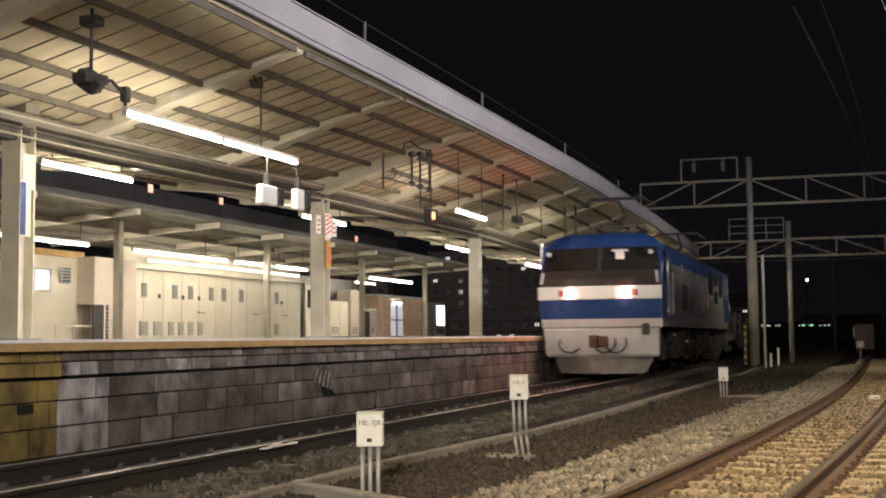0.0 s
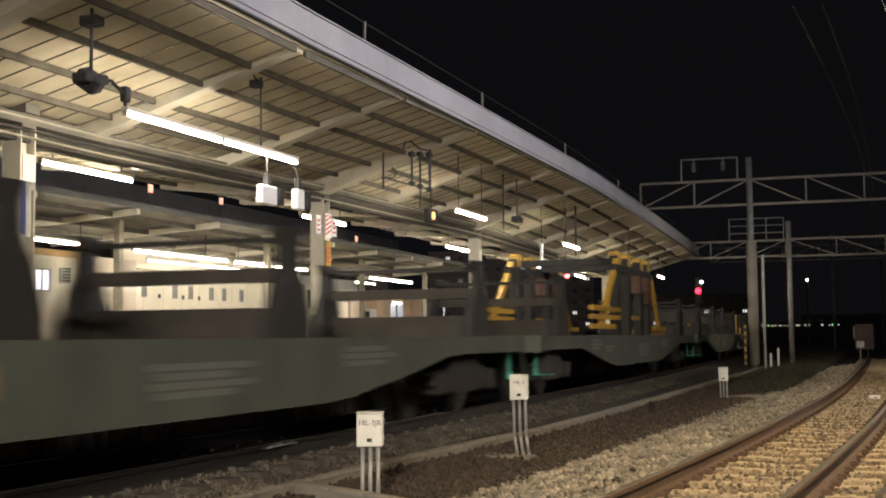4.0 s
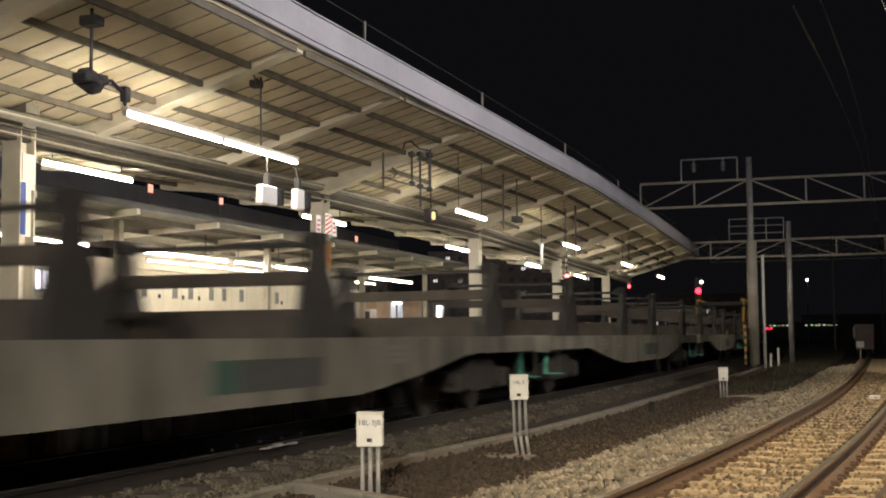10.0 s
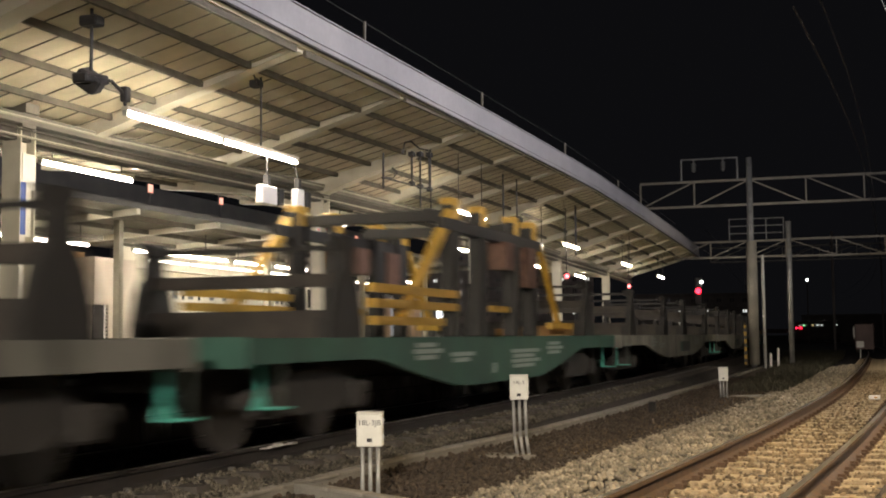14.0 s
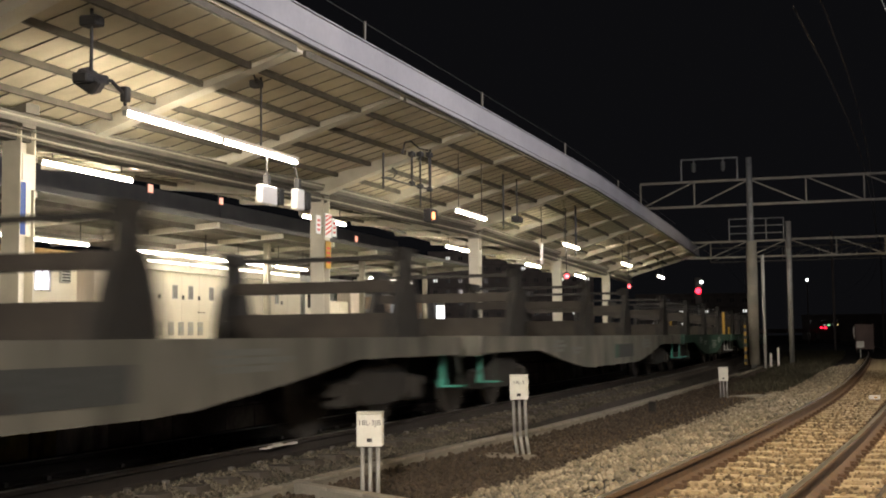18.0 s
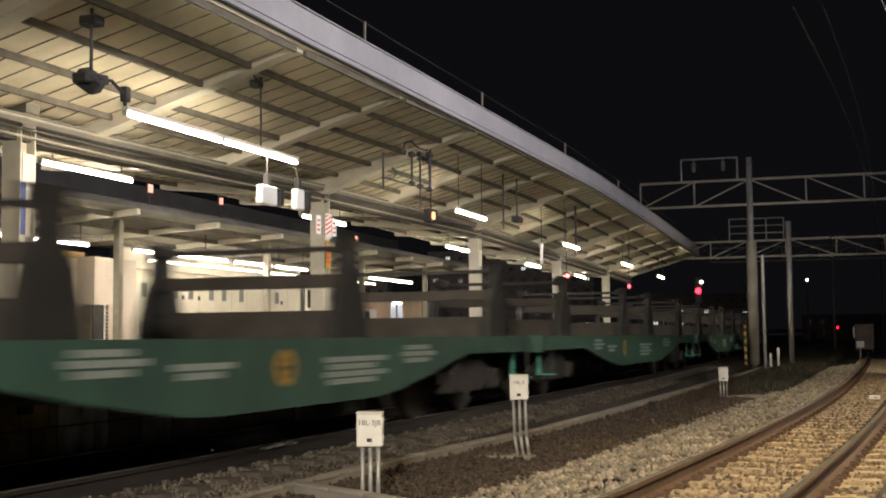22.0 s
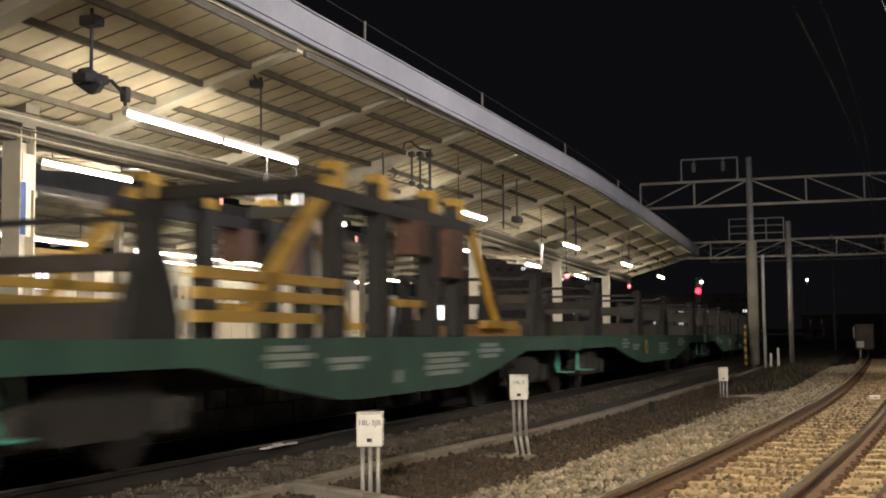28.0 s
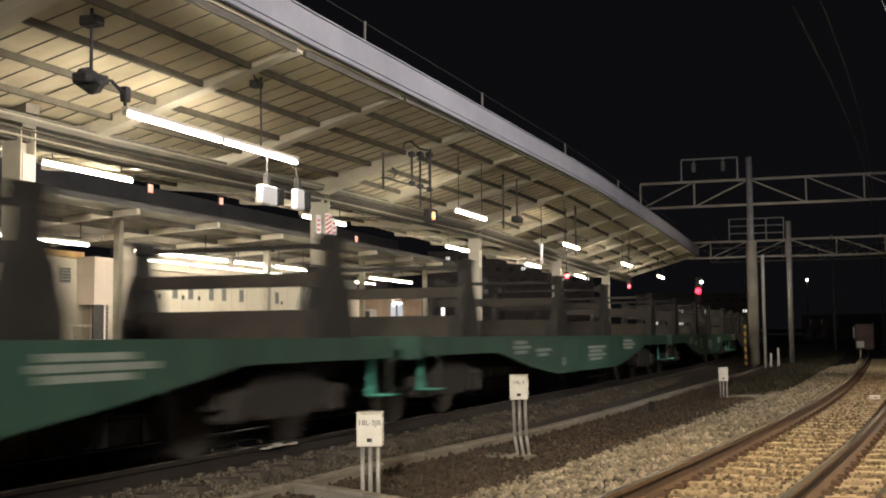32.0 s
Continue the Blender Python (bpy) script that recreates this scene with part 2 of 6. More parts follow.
def box(bm, x0, x1, y0, y1, z0, z1, m=None, bevel=0.0):
    vs = [bm.verts.new((x, y, z)) for z in (z0, z1) for x, y in ((x0, y0), (x1, y0), (x1, y1), (x0, y1))]
    fs = [bm.faces.new([vs[i] for i in f]) for f in ((3, 2, 1, 0), (4, 5, 6, 7), (0, 1, 5, 4), (1, 2, 6, 5), (2, 3, 7, 6), (3, 0, 4, 7))]
    if bevel:
        es = {e for f in fs for e in f.edges}
        r = bmesh.ops.bevel(bm, geom=list(es), offset=bevel, segments=1, affect="EDGES")
        vs = list({v for f in r["faces"] for v in f.verts} | {v for v in vs if v.is_valid})
    if m is not None:
        bmesh.ops.transform(bm, matrix=m, verts=vs)
    return bm


def boxes(*rows, bevel=0.0):
    bm = bmesh.new()
    for r in rows:
        box(bm, *r, bevel=bevel)
    return bm


def rod(bm, a, b, r, seg=8, r2=None):
    a, b = Vector(a), Vector(b)
    d = (b - a)
    q = d.to_track_quat("Z", "Y").to_matrix()
    r2 = r if r2 is None else r2
    rings = []
    for p, rad in ((a, r), (b, r2)):
        rings.append([bm.verts.new(p + q @ Vector((math.cos(t) * rad, math.sin(t) * rad, 0))) for t in (2 * math.pi * i / seg for i in range(seg))])
    for i in range(seg):
        bm.faces.new((rings[0][i], rings[0][(i + 1) % seg], rings[1][(i + 1) % seg], rings[1][i]))
    bm.faces.new(rings[0][::-1])
    bm.faces.new(rings[1])
    return bm


def rods(*rows, seg=8):
    bm = bmesh.new()
    for a, b, r in rows:
        rod(bm, a, b, r, seg)
    return bm


def beam(bm, a, b, w, h):
    """A square bar from a to b."""
    a, b = Vector(a), Vector(b)
    q = (b - a).to_track_quat("Y", "Z").to_matrix().to_4x4()
    box(bm, -w / 2, w / 2, 0, (b - a).length, -h / 2, h / 2, Matrix.Translation(a) @ q)
    return bm


def sweep(profile, place, s0, s1, step, closed=True, bm=None):
    """A profile of (n, z) swept along a track."""
    bm = bm or bmesh.new()
    count = max(1, int(math.ceil((s1 - s0) / step)))
    rows = []
    for i in range(count + 1):
        s = s0 + (s1 - s0) * i / count
        rows.append([bm.verts.new(place(s, n, z)) for n, z in profile])
    m = len(profile)
    for a, b in zip(rows, rows[1:]):
        for j in range(m if closed else m - 1):
            bm.faces.new((a[j], a[(j + 1) % m], b[(j + 1) % m], b[j]))
    if closed:
        bm.faces.new(rows[0])
        bm.faces.new(rows[-1][::-1])
    return bm


def rail_profile(n, z):
    return [(n - 0.064, z - 0.153), (n + 0.064, z - 0.153), (n + 0.064, z - 0.14), (n + 0.01, z - 0.115), (n + 0.01, z - 0.045),
            (n + 0.033, z - 0.03), (n + 0.033, z - 0.006), (n + 0.025, z), (n - 0.025, z), (n - 0.033, z - 0.006), (n - 0.033, z - 0.03), (n - 0.01, z - 0.045), (n - 0.01, z - 0.115), (n - 0.064, z - 0.14)]




def each(name, blocks, mat, parent, label="", m=None):
    """One part for every block."""
    return [part(name, boxes(b), mat, parent, label, m=m) for b in blocks]
# ---- ground and tracks ----
def text_mesh(words, size, m, parent, mat, name="lettering"):
    cu = bpy.data.curves.new(name, "FONT")
    cu.body, cu.size, cu.extrude, cu.align_x, cu.align_y = words, size, 0.0008, "CENTER", "CENTER"
    tmp = bpy.data.objects.new("tmp", cu)
    scene.collection.objects.link(tmp)
    me = bpy.data.meshes.new_from_object(tmp.evaluated_get(bpy.context.evaluated_depsgraph_get()))
    bpy.data.objects.remove(tmp)
    me.materials.clear()
    me.materials.append(mat)
    ob = new(name, me)
    ob.parent = parent
    ob.matrix_basis = m
    return ob


bm = bmesh.new()
bmesh.ops.create_grid(bm, x_segments=60, y_segments=60, size=1.0)
for v in bm.verts:
    v.co = Vector((math.copysign(abs(v.co.x) ** 3, v.co.x) * 1500, math.copysign(abs(v.co.y) ** 3, v.co.y) * 1500, -0.46))
structure("ground", bm, GROUND, "dark gravelly railway ground stretching to the horizon", "ground")
RZ = -0.10
bed = structure("track_bed", sweep([(-1.3, -0.45), (1.75, -0.45), (1.3, -0.157), (-0.75, -0.157), (-1.14, -0.27)], at, -4, 200, 2.0), OILY_GAP_SHADE, "dark oily ballast bed under the train's track", "track bed")
# the nearer bed's dark colour stands in for shade in the stones' gaps
bed_near = structure("track_bed_near", sweep([(-1.9, -0.45), (2.5, -0.45), (1.2, RZ - 0.20), (-1.6, RZ - 0.20)], right_at, -4, 220, 1.5), OILY_GAP_SHADE, "stone ballast bed of the nearer track", "track bed")
# the train's rails get a near-black colour for their side away from light
for place, z, s1, side in ((at, 0.0, 200, RAIL_SHADED), (right_at, RZ, 220, RUST)):
    for n in (-0.566, 0.566):
        ob = structure("rail", sweep(rail_profile(n, z), place, -4, s1, 1.0), side, "rust-brown steel rail with a worn bright head", "rail")
        part("rail_head", sweep([(n - 0.024, z + 0.001), (n + 0.024, z + 0.001), (n + 0.024, z + 0.004), (n - 0.024, z + 0.004)], place, -4, s1, 1.0), RAIL_TOP, ob, "polished running surface")


def sleeper_mesh():
    bm = bmesh.new()
    prof = [(-1.0, 0.0), (-0.98, 0.05), (-0.30, 0.045), (0.0, 0.03), (0.30, 0.045), (0.98, 0.05), (1.0, 0.0)]
    rows = [[bm.verts.new((x, y * (1 - 0.1 * (z > 0.01)), z - 0.05)) for x, z in prof] for y in (-0.11, 0.11)]
    bm.faces.new(rows[0])
    bm.faces.new(rows[1][::-1])
    for j in range(len(prof)):
        k = (j + 1) % len(prof)
        bm.faces.new((rows[0][j], rows[0][k], rows[1][k], rows[1][j]))
    return bm


def clip_mesh():
    return boxes((-0.14, -0.07, -0.05, 0.05, 0.0, 0.045), (0.07, 0.14, -0.05, 0.05, 0.0, 0.045), (-0.16, -0.12, -0.02, 0.02, 0.03, 0.07), (0.12, 0.16, -0.02, 0.02, 0.03, 0.07))


SLEEPER_ME, CLIP_ME = mesh_of(sleeper_mesh(), SLEEPER, "sleeper"), mesh_of(clip_mesh(), RUST, "rail_clip")
SLEEPER_OILY_ME = mesh_of(sleeper_mesh(), OILY_SLEEPER, "sleeper")
CLIP_PALE_ME = mesh_of(boxes((-0.115, -0.075, -0.025, 0.025, 0.0, 0.035), (0.075, 0.115, -0.025, 0.025, 0.0, 0.035)), PALE_CLIP, "rail_clip")


def lay_sleepers(frame_at, me, clip, parent, s0, s1, pitch, z):
    s = s0
    while s < s1:
        ob = new("sleeper", me)
        ob.parent = parent
        ob.matrix_basis = frame_at(s, 0, z - 0.150) @ pose(random.uniform(-0.02, 0.02), 0, 0, 0, 0, random.uniform(-0.6, 0.6))
        for x in (-0.566, 0.566):
            c = new("rail_clip", clip)
            c.parent = parent
            c.matrix_basis = frame_at(s, -x, z - 0.153)
        s += pitch


lay_sleepers(here, SLEEPER_OILY_ME, CLIP_PALE_ME, bed, 5.6, 44, 0.507, 0.0)
lay_sleepers(right_here, SLEEPER_ME, CLIP_ME, bed_near, 4.2, 62, 0.56, RZ)


def stones(name, label, mat, count, where, size):
    """Loose ballast: many small broken stones in one mesh."""
    rng = np.random.default_rng(7 + count)
    g = (1 + 5 ** 0.5) / 2
    base = np.array([(-1, g, 0), (1, g, 0), (-1, -g, 0), (1, -g, 0), (0, -1, g), (0, 1, g), (0, -1, -g), (0, 1, -g), (g, 0, -1), (g, 0, 1), (-g, 0, -1), (-g, 0, 1)]) / 1.9
    tri = np.array([(0, 11, 5), (0, 5, 1), (0, 1, 7), (0, 7, 10), (0, 10, 11), (1, 5, 9), (5, 11, 4), (11, 10, 2), (10, 7, 6), (7, 1, 8), (3, 9, 4), (3, 4, 2), (3, 2, 6), (3, 6, 8), (3, 8, 9), (4, 9, 5), (2, 4, 11), (6, 2, 10), (8, 6, 7), (9, 8, 1)])
    vs, fs = [], []
    for i in range(count):
        p = where(rng)
        a = rng.normal(size=(3, 3))
        q, _ = np.linalg.qr(a)
        v = (base * rng.uniform(0.6, 1.15, (12, 1)) * rng.uniform(0.55, 1.1, 3)) @ q * rng.uniform(*size)
        vs.append(v + np.array(p))
        fs.append(tri + 12 * i)
    me = bpy.data.meshes.new(name)
    me.from_pydata(np.concatenate(vs).tolist(), [], np.concatenate(fs).tolist())
    me.materials.append(mat)
    return tagged(new(name, me), label, "gravel", kind="stuff")


def shoulder(rng):
    s = 3.0 + 47 * rng.random() ** 1.7
    n = rng.uniform(0.66, 2.5)
    z = RZ - 0.15 if n < 1.2 else RZ - 0.15 - (n - 1.2) / 1.3 * 0.19
    return right_at(s, n, z + rng.uniform(-0.01, 0.03))


def between(rng):
    s = 3.0 + 40 * rng.random() ** 1.6
    n = rng.uniform(-0.98, 0.98)
    return right_at(s, n, RZ - 0.168 + rng.uniform(-0.02, 0.02))


def outer(rng):
    s = 6.0 + 40 * rng.random() ** 1.6
    return right_at(s, rng.uniform(-2.3, -0.62), RZ - 0.19 + rng.uniform(-0.01, 0.02))


def grey_side(rng):
    s = 6.0 + 26 * rng.random() ** 1.4
    n = rng.uniform(-1.2, -0.68)
    z = -0.148 + (n + 0.68) * 0.23
    return at(s, n, z + rng.uniform(-0.01, 0.025))


def ditch(rng):
    s = 7.0 + 30 * rng.random() ** 1.3
    a, b = trough_at(s, -0.07, -0.325), right_at(s, 2.3, -0.40)
    return a.lerp(b, rng.random()) + Vector((0, 0, rng.uniform(-0.015, 0.02)))


def trough_at(s, n=0.0, z=0.0):
    """The line of the cable trough between the tracks."""
    return at(s, n + float(np.interp(s, (7.0, 9.68, 11.4, 13.67, 15.4, 18.5, 23.4, 60.0), (-1.1, -1.21, -1.27, -1.43, -1.62, -1.71, -1.76, -2.4))), z)


soil = bmesh.new()
rows = []
for i in range(45):
    s = 7.0 + i
    a, b = trough_at(s, -0.045, -0.335), right_at(s, 2.3, -0.415)
    rows.append([soil.verts.new(a), soil.verts.new(a.lerp(b, 0.5)), soil.verts.new(b), soil.verts.new(b - Vector((0, 0, 0.06))), soil.verts.new(a - Vector((0, 0, 0.14)))])
for a, b in zip(rows, rows[1:]):
    for j in range(5):
        soil.faces.new((a[j], a[(j + 1) % 5], b[(j + 1) % 5], b[j]))
structure("soil_strip", soil, GRAVEL_DARK, "dark brown soil between the two tracks", "ground")
stones("ballast_stones", "pale broken ballast stones on the track's shoulder", BALLAST, 14000, shoulder, (0.02, 0.044))
stones("ballast_between_rails", "sandy ballast stones between concrete sleepers", BALLAST_WARM, 13000, between, (0.014, 0.034))
stones("ballast_outer", "ballast stones outside the nearer track", BALLAST_WARM, 2600, outer, (0.02, 0.042))
# a darker copy of the ballast colour, with the train's shade painted in
stones("grey_ballast", "grey ballast stones beside the train's track", BALLAST_SHADED, 12000, grey_side, (0.012, 0.027))
stones("dark_gravel", "brown soil and dark gravel between the tracks", GRAVEL_DARK, 11000, ditch, (0.014, 0.036))

# cable trough between the tracks, with a second arm that turns off beside the nearest junction box
def kerb(name, a, b, label):
    """A run of trough between two points, with its lids."""
    t = structure(name, beam(bmesh.new(), a - Vector((0, 0, 0.125)), b - Vector((0, 0, 0.125)), 0.11, 0.19), CONCRETE, label, "cable trough")
    d = (b - a).normalized()
    turn = Matrix.Rotation(math.atan2(-d.x, d.y), 4, "Z")
    for k in range(int((b - a).length / 0.5)):
        ob = new("trough_lid", lid_me)
        ob.parent = t
        ob.matrix_basis = Matrix.Translation(a + d * 0.5 * k - Vector((0, 0, 0.029))) @ turn @ pose(random.uniform(-0.006, 0.006), 0, 0, 0, 0, random.uniform(-0.9, 0.9))


trough = structure("cable_trough", sweep([(-0.05, -0.46), (0.05, -0.46), (0.05, -0.272), (-0.05, -0.272)], trough_at, 7.0, 60, 1.5), CONCRETE, "narrow pale concrete cable trough beside the track", "cable trough")
lid_me = mesh_of(boxes((-0.06, 0.06, 0.006, 0.494, 0, 0.03), bevel=0.005), TROUGH_LID, "trough_lid")
for i in range(64):
    ob = new("trough_lid", lid_me)
    ob.parent = trough
    a, b = trough_at(7.0 + 0.5 * i, 0, -0.271), trough_at(7.5 + 0.5 * i, 0, -0.271)
    ob.matrix_basis = Matrix.Translation(a) @ Matrix.Rotation(math.atan2(a.x - b.x, b.y - a.y), 4, "Z") @ pose(random.uniform(-0.006, 0.006), 0, 0, 0, 0, random.uniform(-0.9, 0.9))
kerb("cross_trough", at(9.25, -1.26, -0.242), at(8.22, -3.05, -0.242), "pale concrete duct arm turning off beside the junction box")
sheet_bm = bmesh.new()
for k in range(5):
    a = 0.13 * k
    box(sheet_bm, -0.02 + 0.012 * math.sin(k * 2.1), 0.03 + 0.012 * math.cos(k * 1.7), a, a + 0.13, 0.006 + 0.004 * (k % 2), 0.016 + 0.008 * (k % 3))
litter = tagged(part("white_litter", sheet_bm, LOCO_WHITE, None), "crumpled white plastic strip lying along the rail", "litter")
litter.matrix_basis = here(9.75, -0.62, -0.03)

# ---- platform of the train ----
PN, PZ = 1.55, 0.993
platform = structure("platform", sweep([(PN + 0.10, -0.45), (PN + 6.2, -0.45), (PN + 6.2, PZ - 0.02), (PN + 0.10, PZ - 0.02)], at, -4, 76, 2.0), MORTAR, "long island platform faced with old stone blocks", "platform")
part("pavement", sweep([(PN + 0.30, PZ - 0.022), (PN + 6.2, PZ - 0.022), (PN + 6.2, PZ - 0.004), (PN + 0.30, PZ - 0.004)], at, -4, 76, 2.0), PLATFORM_TOP, platform, "grey asphalt surface")
part("coping", sweep([(PN - 0.04, PZ - 0.105), (PN + 0.296, PZ - 0.105), (PN + 0.296, PZ), (PN - 0.03, PZ), (PN - 0.04, PZ - 0.01)], at, -4, 76, 2.0), COPING, platform, "worn tan edge coping")
part("edge_nosing", sweep([(PN - 0.046, PZ - 0.026), (PN - 0.042, PZ - 0.026), (PN - 0.034, PZ + 0.003), (PN - 0.04, PZ + 0.003)], at, -4, 76, 2.0), LOCO_WHITE, platform, "pale worn nosing line")
part("edge_line", sweep([(PN - 0.02, PZ + 0.001), (PN + 0.13, PZ + 0.001), (PN + 0.13, PZ + 0.005), (PN - 0.02, PZ + 0.005)], at, -4, 76, 2.0), LOCO_WHITE, platform, "white edge line")
part("warning_strip", sweep([(PN + 0.75, PZ - 0.003), (PN + 1.05, PZ - 0.003), (PN + 1.05, PZ + 0.004), (PN + 0.75, PZ + 0.004)], at, -4, 76, 2.0), YELLOW, platform, "yellow tactile strip")
COURSES = [(0.785, 0.885, 0.03), (0.64, 0.773, 0.025), (0.405, 0.605, 0.075), (0.15, 0.392, 0.08), (-0.13, 0.136, 0.085), (-0.44, -0.146, 0.05)]


def facing(s, ci, rng):
    """The paint left on a stone of the facing."""
    if s < 9.78 and ci < 5:
        return STONE_YELLOW
    if ci in (2, 3, 4) and s < 10.62 or ci == 1 and (s < 10.3 or 11.45 < s < 11.85):
        return STONE_WHITE
    return STONE_PALE if rng.random() < (0.30 if ci == 1 else 0.10) else STONE


def block(length, h, seed):
    rng = random.Random(seed)
    bm = bmesh.new()
    box(bm, 0.0, 0.06, 0, length - 0.018, 0, h, bevel=0.008)
    for v in bm.verts:
        v.co += Vector((rng.uniform(-0.004, 0.004) if v.co.x > 0.03 else 0, rng.uniform(-0.003, 0.003), rng.uniform(-0.003, 0.003)))
    return bm


BLOCKS = {}
far_bm = bmesh.new()
for ci, (z0, z1, inset) in enumerate(COURSES):
    s = 5.2 + 0.17 * ci
    rng = random.Random(40 + ci)
    while s < 74:
        length = rng.choice((0.3, 0.4, 0.52) if ci < 2 else (0.42, 0.5, 0.6, 0.72))
        for edge in (9.75, 10.58):
            if s < edge - 0.02 < s + length:
                length = round(edge - s, 3)
        if s < 30:
            mat = facing(s + length / 2, ci, rng)
            key = (length, ci, mat.name, rng.randrange(3))
            if key not in BLOCKS:
                BLOCKS[key] = mesh_of(block(length, z1 - z0, int(length * 50) + 7 * ci + key[3]), mat, "stone_block")
            ob = new("stone_block", BLOCKS[key])
            ob.parent = platform
            ob.matrix_basis = here(s, PN + inset + 0.06 + rng.uniform(-0.012, 0.014), z0)
        else:
            box(far_bm, 0, 0.06, 0, length - 0.012, 0, z1 - z0, here(s, PN + inset + 0.06, z0))
        s += length
for k in range(5):
    streak_bm = bmesh.new()
    beam(streak_bm, at(15.52 + 0.13 * k, PN + 0.062, 0.56 - 0.02 * k), at(15.42 + 0.13 * k, PN + 0.062, 0.36 - 0.03 * k), 0.03, 0.004)
    part("pale_streak", streak_bm, STONE_WHITE, platform, "pale slanting streak")
drip = bmesh.new()
for k in range(4):
    beam(drip, at(15.62 + 0.1 * k, PN + 0.06, 0.30 - 0.02 * k), at(15.72 + 0.12 * k, PN + 0.06, 0.16 - 0.02 * (k % 2)), 0.05, 0.006)
part("dark_mark", drip, MORTAR, platform, "dark mark on the stones")
part("drain_hole", boxes((0.0, 0.03, 0, 0.2, 0, 0.09)), MORTAR, platform, "dark drain hole", m=here(9.15, PN + 0.085, 0.30))
tagged(part("far_stone_blocks", far_bm, STONE, platform, "stone block facing farther along"), kind="stuff")

# ---- platform roof ----
# a butterfly roof: it falls from the eave over the platform edge to a valley along the columns and rises a little beyond
RN, COL_N, FAR = 0.90, 4.20, 7.8
S0, S1 = 2.0, 57.2
FRAMES = [5.9, 9.7, 13.65, 17.2, 21.0, 24.3, 27.4, 30.8, 34.2, 37.6, 41.0, 44.3, 47.5, 50.7, 53.9, 56.9]
COLUMNS = [12.23, 21.05, 31.1, 41.0, 50.7]


def lift(s):
    """The roof follows the line's slight hump."""
    return float(np.interp(s, (2.0, 13.8, 17.4, 21.4, 24.6, 30.7, 41.0, 57.2), (-0.12, -0.11, -0.06, 0.03, 0.055, 0.12, 0.0, -0.12)))


def eave_lift(s):
    return float(np.interp(s, (2.0, 12.3, 13.8, 21.5, 31.2, 41.0, 57.2), (-0.02, -0.02, -0.03, 0.01, 0.08, -0.04, -0.17)))


def purlin_z(n):
    """Underside of the purlins across the roof."""
    return 4.60 - 0.245 * (n - 1.59) if n < COL_N else 3.96 + 0.035 * (n - COL_N)


def roof_at(s, n=0.0, z=0.0):
    return at(s, n, z + lift(s))


def eave_at(s, n=0.0, z=0.0):
    return at(s, n, z + eave_lift(s))


SHEET = 0.085
prof = [(RN + 0.01, purlin_z(RN) + SHEET), (COL_N, purlin_z(COL_N) + SHEET), (FAR, purlin_z(FAR) + SHEET)]
roof = structure("platform_roof", sweep(prof + [(n, z + 0.04) for n, z in prof[::-1]], roof_at, S0, S1, 1.5), ROOF_SHEET, "cream sheet-metal platform roof seen from below", "roof")
seams = bmesh.new()
s = S0 + 0.2
while s < S1:
    for (n0, z0), (n1, z1) in zip(prof[:2], prof[1:]):
        beam(seams, roof_at(s, n0 + 0.02, z0 - 0.010), roof_at(s, n1, z1 - 0.010), 0.009, 0.012)
    s += 0.45
tagged(part("roof_seams", seams, GIRDER, roof, "dark standing seams between roof sheets"), kind="stuff")
for n in (0.93, 1.59, 2.31, 3.03, 3.72, 5.1, 6.2, 7.3):
    for a, b in zip([S0 - 0.6] + FRAMES, FRAMES):
        z = purlin_z(n)
        part("purlin", sweep([(n, z), (n + 0.05, z), (n + 0.05, z + SHEET - 0.003), (n, z + SHEET - 0.003)], roof_at, a + 0.13, b - 0.13, 1.5), PURLIN, roof, "dark steel purlin")
part("fascia", sweep([(RN - 0.05, 4.83), (RN, 4.83), (RN, 5.25), (RN - 0.05, 5.25)], eave_at, S0, S1, 1.5), FASCIA, roof, "mauve-grey edge fascia")
part("fascia_lip", sweep([(RN - 0.068, 4.89), (RN - 0.052, 4.89), (RN - 0.052, 4.93), (RN - 0.068, 4.93)], eave_at, S0, S1, 1.5), FASCIA, roof, "folded lip along the fascia")
part("fascia_cap", sweep([(RN - 0.075, 5.252), (RN + 0.05, 5.252), (RN + 0.05, 5.27), (RN - 0.075, 5.27)], eave_at, S0, S1, 1.5), FASCIA, roof, "folded cap on the fascia")
part("eave_soffit", sweep([(RN + 0.002, 4.80), (RN + 0.06, 4.80), (RN + 0.06, 4.825), (RN + 0.002, 4.825)], eave_at, S0, S1, 1.5), CREAM, roof, "cream edge angle")
part("drip_edge", sweep([(RN - 0.049, 4.802), (RN - 0.004, 4.802), (RN - 0.004, 4.827), (RN - 0.049, 4.827)], eave_at, S0, S1, 1.5), DARK_STEEL, roof, "dark drip edge")
for s in FRAMES:
    bmf = bmesh.new()
    strong = min(abs(s - c) for c in COLUMNS + [9.7]) < 0.6
    depths = [(RN + 0.07, -0.05), (COL_N, 0.24 if strong else 0.12), (FAR - 0.1, 0.04)]
    for (n0, d0), (n1, d1) in zip(depths, depths[1:]):
        vs = []
        w = 0.14 if strong else 0.115
        for y in (-w, w):
            m = here(s, 0, lift(s))
            vs.append([bmf.verts.new(m @ Vector((-n, y, z))) for n, z in ((n0, purlin_z(n0) - d0), (n1, purlin_z(n1) - d1), (n1, purlin_z(n1) + SHEET - 0.004), (n0, purlin_z(n0) + SHEET - 0.004))])
        a, b = vs
        bmf.faces.new(a)
        bmf.faces.new(b[::-1])
        for j in range(4):
            bmf.faces.new((a[j], a[(j + 1) % 4], b[(j + 1) % 4], b[j]))
    part("roof_beam", bmf, CREAM, roof, "cream steel roof beam")
